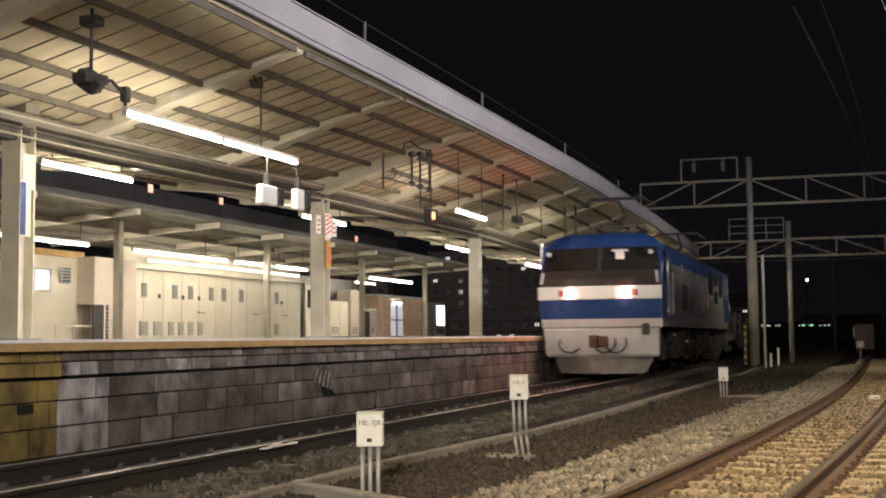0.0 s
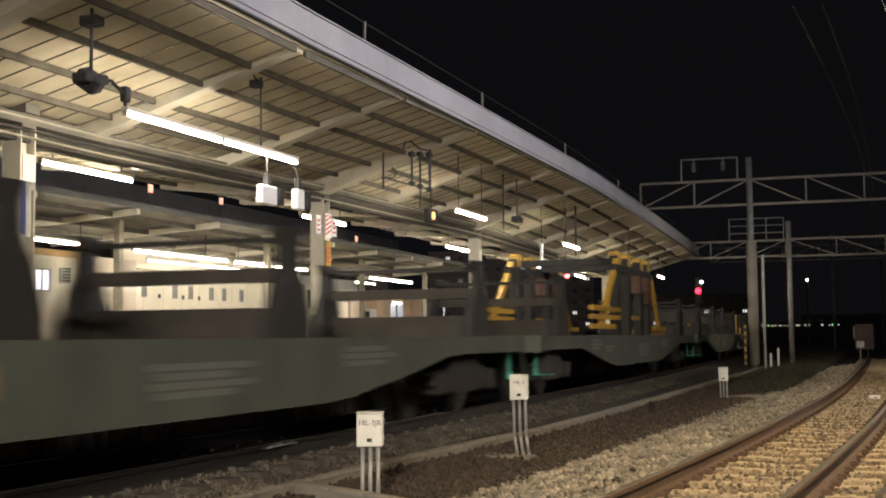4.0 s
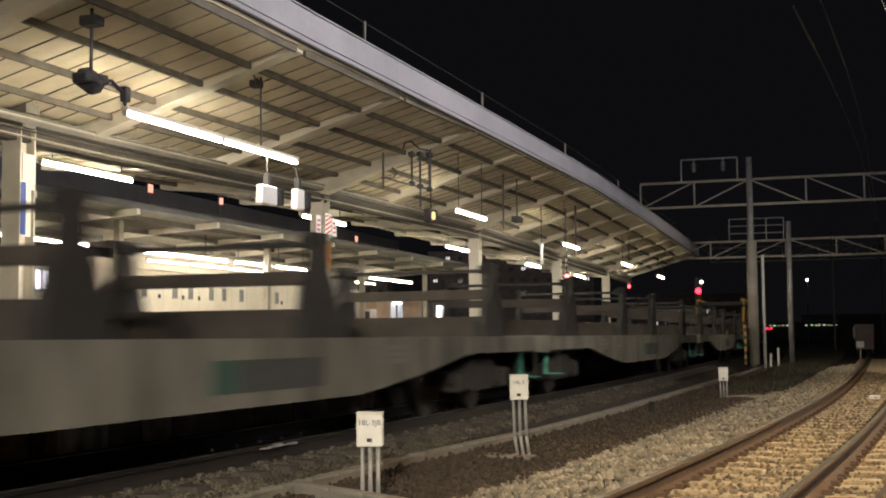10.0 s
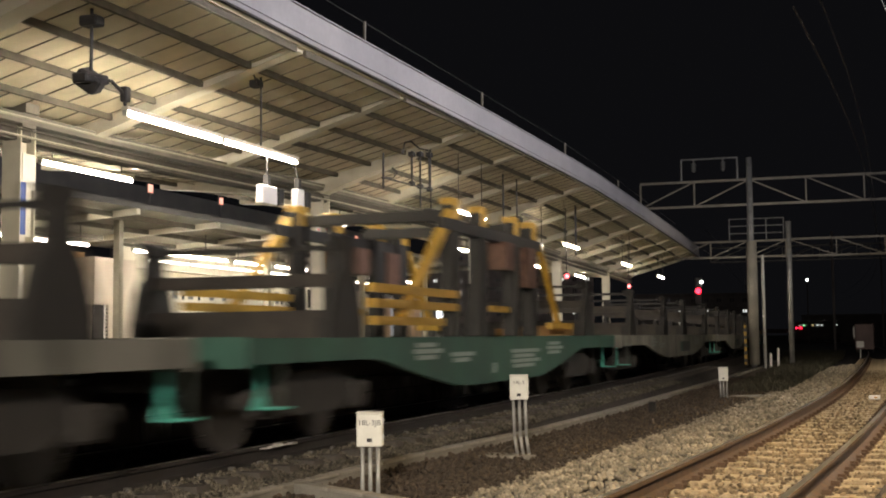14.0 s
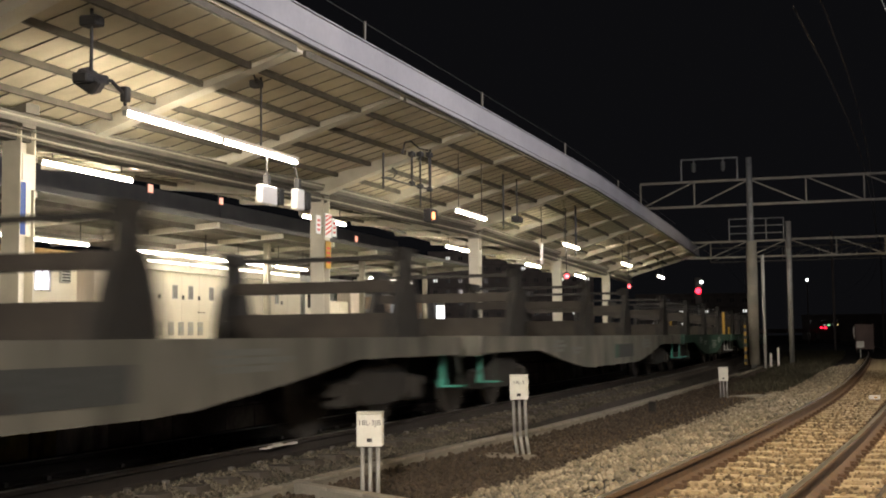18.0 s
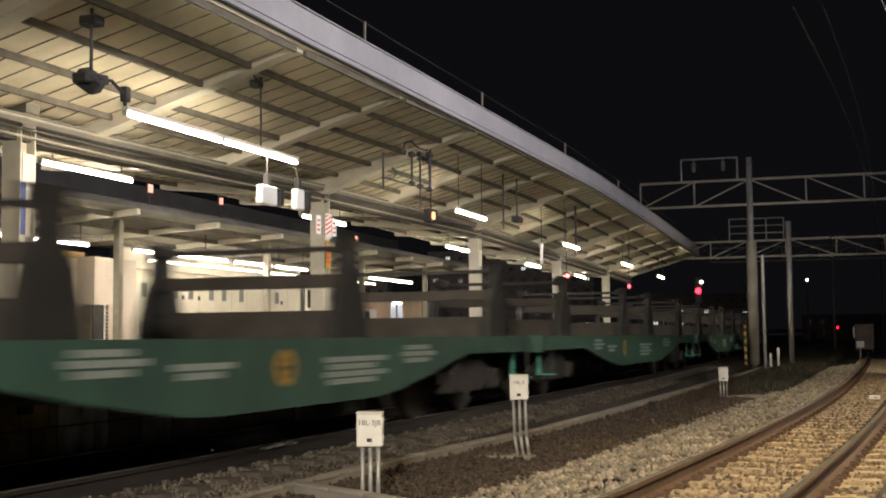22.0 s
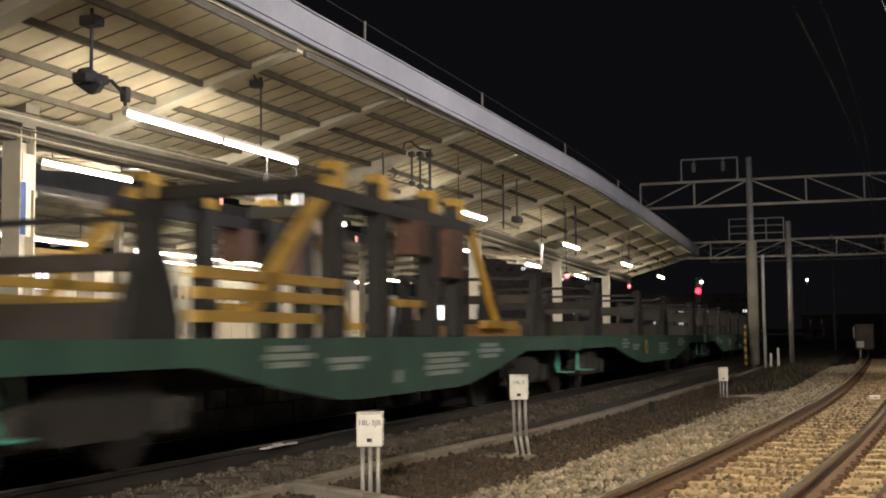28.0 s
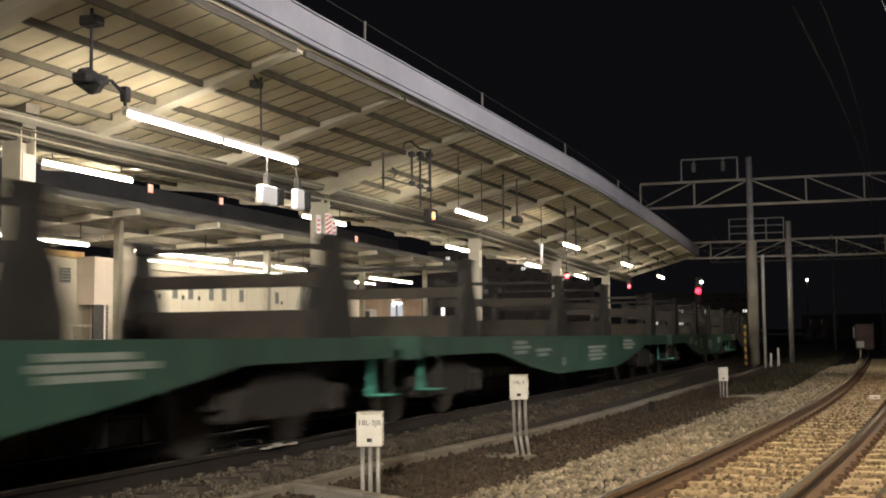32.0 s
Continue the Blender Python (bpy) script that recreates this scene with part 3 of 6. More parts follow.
girder = part("girder", sweep([(COL_N - 0.09, 3.62), (COL_N + 0.09, 3.62), (COL_N + 0.09, 3.80), (COL_N - 0.09, 3.80)], roof_at, S0, S1, 1.5), GIRDER_DARK, roof, "dark steel girder along the columns")
part("valley_gutter", sweep([(COL_N - 0.16, 3.83), (COL_N + 0.16, 3.83), (COL_N + 0.2, 3.945), (COL_N - 0.2, 3.945)], roof_at, S0, S1, 1.5), GIRDER, roof, "dull gutter along the roof's valley")
for n, z, r, mat in ((4.02, 3.90, 0.018, CONDUIT), (4.0, 3.74, 0.014, GIRDER_DARK), (4.03, 3.66, 0.016, CONDUIT), (4.6, 3.86, 0.016, GIRDER_DARK), (5.2, 3.95, 0.018, CONDUIT), (5.9, 3.98, 0.014, GIRDER_DARK), (6.9, 4.1, 0.016, CONDUIT)):
    part("conduit", sweep([(n + r * math.cos(a), z + r * math.sin(a)) for a in (0, 1.05, 2.1, 3.14, 4.2, 5.24)], roof_at, S0, S1, 1.5), mat, girder, "cable conduit")
POSTS = (11.6, 16.08, 21.84, 28.78, 36.0)
for s in POSTS:
    pipe = bmesh.new()
    rod(pipe, eave_at(s, RN + 0.2, 5.0), eave_at(s, RN + 0.2, 5.72), 0.022, 6)
    part("wire_post", pipe, GIRDER, roof, "small steel post on the roof edge")
wire = bmesh.new()
for a, b in zip((8.0,) + POSTS, POSTS + (50.0,)):
    rod(wire, eave_at(a, RN + 0.2, 5.70), eave_at(b, RN + 0.2, 5.70), 0.007, 5)
part("roof_wire", wire, DARK_STEEL, roof)


# ---- columns ----
def column(s, base=PZ):
    t = thing("roof_column", "cream-painted steel column holding up the platform roof", "column", here(s, COL_N, base), "columns of the platform roof")
    part("shaft", boxes((-0.14, 0.14, -0.145, -0.12, 0, 2.68), (-0.14, 0.14, 0.12, 0.145, 0, 2.68), (-0.012, 0.012, -0.12, 0.12, 0, 2.68), (-0.125, -0.105, -0.12, 0.12, 0, 2.68)), CREAM, t)
    part("base_plate", boxes((-0.22, 0.22, -0.22, 0.22, -0.002, 0.03), bevel=0.004), GALV, t)
    part("splice_plate", boxes((0.141, 0.155, -0.12, 0.12, 1.9, 2.35), bevel=0.003), CREAM, t)
    head = bmesh.new()
    for x0, x1, z in ((-0.15, 0.15, 2.68), (-0.2, 0.2, 2.86)):
        box(head, x0, x1, -0.13, 0.13, z + 0.002, z + 0.18 - 0.002)
    part("column_head", head, GIRDER, t, "flared column head under the roof beams")
    return t


cols = [column(s) for s in COLUMNS]
# notices on the columns
n1 = thing("column_notice", "tall blue and white platform notice fixed to a column", "sign", here(12.23, COL_N, PZ) @ pose(0.165, 0, 0))
part("panel", boxes((0, 0.012, -0.19, 0.02, 1.3, 2.0)), CREAM, n1)
part("blue_band", boxes((0.0125, 0.016, -0.18, -0.08, 1.32, 1.98)), SIGN_BLUE, n1)
n2 = thing("stop_marker", "red and white striped train stop marker on a column", "sign", here(21.05, COL_N, PZ) @ pose(0.165, 0, 0))
part("panel", boxes((0, 0.012, -0.15, 0.15, 1.95, 2.42)), LOCO_WHITE, n2)
for k in range(5):
    bms = bmesh.new()
    z = 1.98 + 0.088 * k
    vs = [bms.verts.new(p) for p in ((0.015, -0.14, z), (0.015, 0.14, z + 0.11 if z + 0.15 < 2.42 else 2.41), (0.015, 0.14, min(2.41, z + 0.15)), (0.015, -0.14, z + 0.042))]
    bms.faces.new(vs)
    part("red_stripe", bms, SIGN_RED, n2)
n3 = thing("yellow_notice", "yellow platform notice with unreadable lines on a column", "sign", here(21.05, COL_N, PZ) @ pose(0.165, 0, 0))
part("panel", boxes((0, 0.012, -0.12, 0.12, 1.35, 1.88)), YELLOW, n3)
each("print_bar", [(0.0125, 0.015, -0.08, 0.08, 1.45 + 0.09 * k, 1.49 + 0.09 * k) for k in range(4)], SIGN_RED, n3)
for dy in (-0.36, 0.36):
    n4 = thing("hanging_notice", "small white notice board with red print beside a column", "sign", here(21.05, COL_N, PZ) @ pose(0.12, dy, 0))
    part("panel", boxes((0, 0.02, -0.1, 0.1, 2.0, 2.36)), LOCO_WHITE, n4)
    part("bracket", boxes((0.005, 0.015, -0.03 - max(0, dy), 0.03 - min(0, dy), 2.15, 2.18)), GALV, n4)
    each("print_bar", [(0.0205, 0.023, -0.06, 0.06, 2.06 + 0.09 * k, 2.1 + 0.09 * k) for k in range(3)], SIGN_RED, n4)


# ---- lamps ----
def tube_lamp(s, n, z, top, count=1, place=here, tube=TUBE):
    t = thing("fluorescent_lamp", "long lit fluorescent tube lamp hanging under a platform roof", "lamp", place(s, n, z), "lamps under the platform roofs")
    for k in range(count):
        y = 2.44 * k
        part("housing", boxes((-0.05, 0.05, y, y + 2.42, 0.035, 0.09), bevel=0.008), CREAM, t, "white lamp housing")
        part("tube", rods(((0, y + 0.04, 0.0), (0, y + 2.38, 0.0), 0.03)), tube, t, "glowing tube", smooth=True)
        each("end_cap", ((-0.03, 0.03, y, y + 0.04, -0.03, 0.036), (-0.03, 0.03, y + 2.38, y + 2.42, -0.03, 0.036)), GALV, t)
    for y, r in ((0.3, 0.010), (2.1, 0.012)) if count == 1 else ((2.44 * count - 1.25, 0.016),):
        part("hanger", rods(((0, y, 0.088), (0, y, top - z), r)), DARK_STEEL, t)
    return t


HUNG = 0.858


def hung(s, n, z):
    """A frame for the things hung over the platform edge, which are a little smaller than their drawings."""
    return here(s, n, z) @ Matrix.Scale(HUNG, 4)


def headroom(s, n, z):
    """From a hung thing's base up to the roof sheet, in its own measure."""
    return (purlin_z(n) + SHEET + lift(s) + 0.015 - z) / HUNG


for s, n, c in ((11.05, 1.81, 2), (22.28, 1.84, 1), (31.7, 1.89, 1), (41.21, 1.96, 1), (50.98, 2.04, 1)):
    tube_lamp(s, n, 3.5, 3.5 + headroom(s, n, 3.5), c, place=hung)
for s in (4.6, 14.9, 23.9, 33.9, 43.6, 53.0):
    tube_lamp(s, 6.0, 3.72, 4.03)

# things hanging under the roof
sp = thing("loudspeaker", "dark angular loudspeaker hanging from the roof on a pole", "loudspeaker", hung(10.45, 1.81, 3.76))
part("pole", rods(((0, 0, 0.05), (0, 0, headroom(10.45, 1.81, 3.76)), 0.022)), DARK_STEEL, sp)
bmq = bmesh.new()
box(bmq, -0.16, 0.16, -0.16, 0.16, -0.14, 0.08, pose(0, 0, 0, 20, 35, 30), bevel=0.03)
box(bmq, -0.1, 0.1, -0.32, 0.3, -0.06, 0.06, pose(0, 0, 0, 8, 0, 10), bevel=0.02)
part("horn", bmq, DARK_STEEL, sp)
part("mount", boxes((-0.13, 0.13, -0.1, 0.1, 0.66, 0.79), bevel=0.02), DARK_STEEL, sp)
arm_bm = bmesh.new()
arm_pts = [(0, 0.08, 0.0), (0, 0.42, 0.06), (0, 0.66, -0.05), (0, 0.72, -0.21)]
for a, b in zip(arm_pts, arm_pts[1:]):
    rod(arm_bm, a, b, 0.022, 6)
part("cable_arm", arm_bm, DARK_STEEL, sp)
part("lamp_plug", boxes((-0.05, 0.05, 0.66, 0.78, -0.16, 0.04), bevel=0.015), DARK_STEEL, sp)
for s, n in ((14.14, 1.86),):
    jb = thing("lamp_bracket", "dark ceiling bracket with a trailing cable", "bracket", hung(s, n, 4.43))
    part("plate", boxes((-0.08, 0.08, -0.08, 0.08, -0.05, 0.06), (-0.02, 0.02, -0.02, 0.02, 0.05, 0.12)), DARK_STEEL, jb)
    cab = bmesh.new()
    pts = [(0, 0, 0), (0.1, -0.2, 0.02), (0.15, -0.4, 0.12), (0.2, -0.55, 0.28)]
    for a, b in zip(pts, pts[1:]):
        rod(cab, a, b, 0.014, 6)
    part("cable", cab, DARK_STEEL, jb)
for s, w, h, z in ((14.18, 0.5, 0.26, 2.92), (15.21, 0.28, 0.30, 2.94)):
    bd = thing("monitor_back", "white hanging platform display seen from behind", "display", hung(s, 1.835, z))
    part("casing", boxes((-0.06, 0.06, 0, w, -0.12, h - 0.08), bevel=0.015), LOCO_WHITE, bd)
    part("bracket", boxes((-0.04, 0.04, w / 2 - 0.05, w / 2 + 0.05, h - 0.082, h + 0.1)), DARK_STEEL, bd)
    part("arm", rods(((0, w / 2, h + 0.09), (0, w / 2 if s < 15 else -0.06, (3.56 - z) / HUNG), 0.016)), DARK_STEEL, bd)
    part("side_box", boxes((-0.1, 0.1, w + 0.01, w + 0.17, -0.1, h - 0.1), bevel=0.015), LOUVRE, bd)
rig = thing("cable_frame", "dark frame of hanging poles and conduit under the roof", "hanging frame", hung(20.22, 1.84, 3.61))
for y, low, top in ((-1.93, -0.12, 0.6), (-0.35, 0.12, 0.86), (0.15, -0.28, 0.93), (0.72, 0.12, 1.0)):
    hg = part("hanger", rods(((0, y, low), (0, y, top), 0.022)), DARK_STEEL, rig)
    if y > -1:
        part("clamp", boxes((-0.06, 0.06, y - 0.08, y + 0.08, top - 0.12, top - 0.02), bevel=0.012), DARK_STEEL, hg)
        part("clamp", boxes((-0.05, 0.05, y - 0.07, y + 0.07, 0.12, 0.22), bevel=0.012), DARK_STEEL, hg)
part("crossbar", rods(((0, -2.0, 0.10), (0, 0.8, 0.17), 0.018)), DARK_STEEL, rig)
loop = bmesh.new()
pts = [(0, -2.0, 0.10), (0, -1.4, 0.16), (0, -1.2, 0.30), (0, -1.45, 0.36)]
for a, b in zip(pts, pts[1:]):
    rod(loop, a, b, 0.016, 6)
part("cable_loop", loop, DARK_STEEL, rig, "drooping black cable")
loop = bmesh.new()
pts = [(0, -0.9, 0.72), (0, -0.75, 0.98), (0, -0.4, 1.06), (0, 0.1, 0.98), (0, 0.7, 1.02)]
for a, b in zip(pts, pts[1:]):
    rod(loop, a, b, 0.02, 6)
part("cable_loop", loop, DARK_STEEL, rig, "drooping black cable")
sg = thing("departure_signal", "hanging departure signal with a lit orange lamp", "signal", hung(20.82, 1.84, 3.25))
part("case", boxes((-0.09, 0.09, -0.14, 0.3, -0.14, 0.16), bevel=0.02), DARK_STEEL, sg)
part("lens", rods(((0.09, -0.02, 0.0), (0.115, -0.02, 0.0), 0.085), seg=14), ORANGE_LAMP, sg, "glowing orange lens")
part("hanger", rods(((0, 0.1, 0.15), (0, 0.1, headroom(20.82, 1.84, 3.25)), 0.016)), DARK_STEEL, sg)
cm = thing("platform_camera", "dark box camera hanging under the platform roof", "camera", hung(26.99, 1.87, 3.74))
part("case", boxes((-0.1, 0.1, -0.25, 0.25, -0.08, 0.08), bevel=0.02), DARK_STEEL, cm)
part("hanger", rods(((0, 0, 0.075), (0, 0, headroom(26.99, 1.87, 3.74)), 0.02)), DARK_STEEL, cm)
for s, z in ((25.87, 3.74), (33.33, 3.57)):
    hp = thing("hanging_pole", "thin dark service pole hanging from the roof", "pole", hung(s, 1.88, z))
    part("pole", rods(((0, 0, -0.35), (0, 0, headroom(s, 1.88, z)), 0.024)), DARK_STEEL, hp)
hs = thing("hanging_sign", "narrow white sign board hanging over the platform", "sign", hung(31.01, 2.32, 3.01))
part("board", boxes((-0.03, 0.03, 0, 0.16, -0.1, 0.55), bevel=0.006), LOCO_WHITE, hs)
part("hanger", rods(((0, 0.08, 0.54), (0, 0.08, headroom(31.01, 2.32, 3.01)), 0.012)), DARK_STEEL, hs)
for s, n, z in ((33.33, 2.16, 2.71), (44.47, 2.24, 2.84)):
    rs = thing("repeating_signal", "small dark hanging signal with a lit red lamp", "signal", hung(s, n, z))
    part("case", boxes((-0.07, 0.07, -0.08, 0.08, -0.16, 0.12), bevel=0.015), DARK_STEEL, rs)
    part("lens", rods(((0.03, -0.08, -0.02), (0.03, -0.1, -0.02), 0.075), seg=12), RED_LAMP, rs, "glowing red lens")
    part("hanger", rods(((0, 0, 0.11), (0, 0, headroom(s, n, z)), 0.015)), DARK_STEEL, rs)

# ---- second platform with its buildings ----
P2 = 10.9
platform2 = structure("platform_opposite", sweep([(P2, -0.45), (26.0, -0.45), (26.0, PZ), (P2, PZ)], at, 2, 90, 3.0), CONCRETE, "concrete platform on the far side of the station", "platform")
R2 = [(9.9, 4.05), (15.2, 3.72), (15.2, 3.80), (9.9, 4.13)]
roof2 = structure("opposite_roof", sweep(R2, at, 2, 50, 2.0), ROOF_DARK, "dim grey roof over the far platform", "roof")
part("fascia", sweep([(9.84, 4.01), (9.9, 4.01), (9.9, 4.14), (9.84, 4.14)], at, 2, 50, 2.0), FASCIA_DARK, roof2)
for s in [5 + 3.7 * k for k in range(13)]:
    bmf = bmesh.new()
    beam(bmf, at(s, 9.95, 3.96), at(s, 15.1, 3.64), 0.14, 0.14)
    part("roof_beam", bmf, CREAM, roof2)
for n in (10.6, 12.0, 13.4):
    part("purlin", sweep([(n, 3.9 - 0.062 * (n - 9.9)), (n + 0.06, 3.9 - 0.062 * (n - 9.9)), (n + 0.06, 4.02 - 0.062 * (n - 9.9)), (n, 4.02 - 0.062 * (n - 9.9))], at, 2, 50, 3.0), PURLIN, roof2)
for s in (17.0, 25.0, 33.0, 40.8, 48.1):
    t = thing("platform_post", "slim cream steel post under the far platform roof", "post", here(s, 11.5, PZ), "posts of the far platform")
    part("shaft", boxes((-0.09, 0.09, -0.09, 0.09, 0, 2.95), bevel=0.012), CONDUIT, t)
    part("base_plate", boxes((-0.16, 0.16, -0.16, 0.16, -0.002, 0.025)), GALV, t)
for s, c in ((13.0, 1), (18.5, 1), (21.6, 1), (25.9, 2), (31.2, 1), (33.9, 1), (42.0, 2)):
    tube_lamp(s, 11.7, 3.27, 3.945, c, tube=TUBE_FAR)
for s, c in ((30.0, 3), (38.0, 1), (45.98, 1)):
    tube_lamp(s, 13.9, 3.32, 3.80, c, tube=TUBE_SOFT)

W = 14.5
wall2 = structure("equipment_wall", sweep([(W, PZ), (W + 0.15, PZ), (W + 0.15, 3.74), (W, 3.74)], at, 29.6, 41.9, 2.0), WALL_CREAM, "long cream-panelled equipment room wall with vents", "wall")
part("canopy_band", sweep([(W - 0.25, 3.10), (W - 0.002, 3.10), (W - 0.002, 3.18), (W - 0.25, 3.18)], at, 29.6, 41.9, 2.0), CREAM, wall2, "thin ledge along the wall")
for k in range(11):
    s = 29.7 + 1.1 * k
    part("panel_joint", boxes((0.001, 0.006, 0, 0.012, 0, 2.1)), SHED_BEIGE, wall2, m=here(s, W, PZ))
for s in (29.85, 30.68, 32.44, 33.4, 34.74, 35.6, 36.86, 39.65):
    v = part("wall_window", boxes((0.002, 0.03, 0, 0.28, 1.28, 1.72), bevel=0.006), GALV, wall2, "small louvred window", m=here(s, W, PZ))
    part("pane", boxes((0.03, 0.036, 0.03, 0.25, 1.31, 1.69)), PANE_GREY, v)
for s in (31.62, 33.02, 34.02, 40.15):
    part("wall_socket", boxes((0.002, 0.03, 0, 0.11, 1.27, 1.40), bevel=0.004), DARK_STEEL, wall2, "small dark wall fitting", m=here(s, W, PZ))
for s, w in ((30.59, 0.46), (31.37, 0.46), (32.21, 0.31), (32.81, 0.31), (33.4, 0.31), (34.01, 0.31), (39.63, 0.32)):
    v = part("vent", boxes((0.002, 0.02, 0, w, 0.14, 0.56)), GALV, wall2, "floor-level vent", m=here(s, W, PZ))
    each("slat", [(0.0205, 0.032, 0.02, w - 0.02, 0.16 + 0.065 * k, 0.2 + 0.065 * k) for k in range(6) if w > 0.4 or k not in (2, 3)], CONDUIT, v)
for s in (29.9, 34.0, 37.9, 40.3):
    part("shelf_ledge", boxes((0.002, 0.06, 0, 0.4, 0.86, 0.89)), GIRDER, wall2, m=here(s, W, PZ))

kiosk = thing("platform_office", "cream platform office with a lit window and extractor fan", "building", here(20.0, W, PZ))
bmw = boxes((-0.15, 0, 0, 5.55, 0, 2.25), (-0.15, 0, 6.15, 7.6, 0, 2.25), (-0.15, 0, 5.55, 6.15, 0, 1.35), (-0.15, 0, 5.55, 6.15, 1.85, 2.25))
part("wall", bmw, WALL_CREAM, kiosk, "cream plaster wall")
part("yellow_fascia", boxes((-0.1, 0.08, 0, 7.55, 2.252, 2.42)), COPING, kiosk, "tan fascia board")
win = part("window", boxes((0.002, 0.04, 5.5, 5.56, 1.3, 1.9), (0.002, 0.04, 6.14, 6.2, 1.3, 1.9), (0.002, 0.04, 5.56, 6.14, 1.3, 1.35), (0.002, 0.04, 5.56, 6.14, 1.85, 1.9), (0.004, 0.03, 5.83, 5.87, 1.35, 1.85)), GALV, kiosk)
part("pane", boxes((-0.04, -0.02, 5.56, 6.14, 1.35, 1.85)), WINDOW_GLOW, win, "lit frosted pane")
fan = part("extractor_fan", boxes((0.002, 0.10, 6.55, 6.95, 1.55, 1.95), bevel=0.02), GALV, kiosk, "square extractor fan cover")
each("slat", [(0.101, 0.115, 6.58, 6.92, 1.59 + 0.08 * k, 1.63 + 0.08 * k) for k in range(5)], DARK_STEEL, fan)
bench = thing("handrail", "low cream handrail beside the platform office", "handrail", here(25.9, W - 0.5, PZ))
part("rail", boxes((-0.03, 0.03, 0, 1.7, 0.36, 0.42), bevel=0.01), CREAM, bench)
for y in (0.05, 0.8, 1.6):
    part("upright", boxes((-0.02, 0.02, y - 0.02, y + 0.02, 0, 0.361)), CREAM, bench)
shed = thing("stair_enclosure", "plain beige boxed stair enclosure with a dark doorway", "enclosure", here(27.5, W - 0.6, PZ))
part("side_panel", boxes((-0.6, 0, 0.62, 1.95, 0, 2.28)), SHED_BEIGE, shed)
part("header_panel", boxes((-0.6, 0, -0.05, 0.62, 0.98, 2.28)), SHED_BEIGE, shed)
part("door", boxes((-0.06, -0.02, -0.05, 0.42, 0, 0.975)), DARK_STEEL, shed, "dark half-height door")
part("door_post", boxes((-0.08, 0.0, 0.42, 0.48, 0, 0.978)), LOCO_WHITE, shed)
each("grille_bar", [(-0.05, -0.01, 0.49, 0.61, 0.03 + 0.1 * k, 0.09 + 0.1 * k) for k in range(9)], DARK_STEEL, shed)
part("back_panel", boxes((-0.64, -0.6, -0.35, 0.62, 0, 2.28)), SHED_BEIGE, shed)

door = thing("service_door", "cream service door with a narrow dark window", "door", here(42.3, W + 0.02, PZ))
part("frame", boxes((0.0, 0.05, -0.06, 0.0, 0, 2.2), (0.0, 0.05, 0.9, 0.96, 0, 2.2), (0.0, 0.05, 0, 0.9, 2.1, 2.2)), GALV, door)
part("leaf", boxes((-0.02, 0.03, 0.0, 0.9, 0, 2.1)), WALL_CREAM, door)
part("window_pane", boxes((0.031, 0.04, 0.25, 0.65, 1.2, 1.9)), GLASS_DARK, door)
part("door_handle", boxes((0.031, 0.08, 0.78, 0.84, 0.95, 1.05), bevel=0.01), GALV, door)
for s, w, h, mat, lab in ((43.6, 1.9, 1.5, WALL_CREAM, "cream electrical cabinet on the far platform"), (45.8, 1.6, 2.0, SHED_BEIGE, "beige electrical cabinet on the far platform"), (47.5, 0.5, 1.15, DARK_STEEL, "dark equipment cabinet on the far platform"), (48.1, 0.75, 1.25, LOCO_WHITE, "white vending cabinet on the far platform")):
    c = thing("cabinet", lab, "cabinet", here(s, W - 0.5, PZ), "cabinets on the far platform")
    part("body", boxes((-0.6, 0, 0, w, 0.06, h), bevel=0.02), mat, c)
    part("plinth", boxes((-0.58, -0.02, 0.03, w - 0.03, 0, 0.062)), DARK_STEEL, c)
    part("door", boxes((0.001, 0.02, 0.04, w / 2 - 0.01, 0.1, h - 0.05), bevel=0.004), mat, c)
    part("door", boxes((0.001, 0.02, w / 2 + 0.01, w - 0.04, 0.1, h - 0.05), bevel=0.004), mat, c)
    each("vent_slot", [(0.0205, 0.028, 0.1, w / 2 - 0.08, 0.2 + 0.07 * k, 0.23 + 0.07 * k) for k in range(4)], DARK_STEEL, c)
gw = thing("grey_partition", "tall grey steel partition behind the far platform", "partition", here(41.95, W + 0.4, PZ))
for k in range(5):
    part("panel", boxes((-0.05, 0, 1.35 * k + 0.01, 1.35 * k + 1.34, 0, 2.5), bevel=0.006), GALV, gw)
hut = thing("waiting_room", "peach-panelled waiting room with a lit frosted door", "building", here(50.2, W, PZ))
part("wall", boxes((-2.5, 0, 0, 1.8, 0, 1.85), (-2.5, 0, 3.65, 6.4, 0, 1.85), (-2.5, -0.1, 1.8, 3.65, 1.7, 1.85)), ORANGE, hut, "peach wood-look wall")
part("roof_edge", boxes((-2.6, 0.15, -0.2, 6.7, 1.852, 1.97)), LOCO_WHITE, hut, "white roof edge")
each("panel_batten", [(0.001, 0.012, y, y + 0.04, 0.02, 1.84) for y in (0.02, 0.9, 4.55, 5.45, 6.34)], SHED_BEIGE, hut)
for y in (1.81, 2.77):
    leaf = part("door_leaf", boxes((-0.06, -0.02, y, y + 0.07, 0, 1.69), (-0.06, -0.02, y + 0.80, y + 0.87, 0, 1.69), (-0.06, -0.02, y + 0.07, y + 0.80, 0, 0.1), (-0.06, -0.02, y + 0.07, y + 0.80, 0.8, 0.87), (-0.06, -0.02, y + 0.07, y + 0.80, 1.61, 1.69)), GALV, hut)
    part("door_pane", boxes((-0.05, -0.03, y + 0.071, y + 0.799, 0.101, 0.799), (-0.05, -0.03, y + 0.071, y + 0.799, 0.871, 1.609)), DOOR_GLOW, leaf, "frosted lit pane")
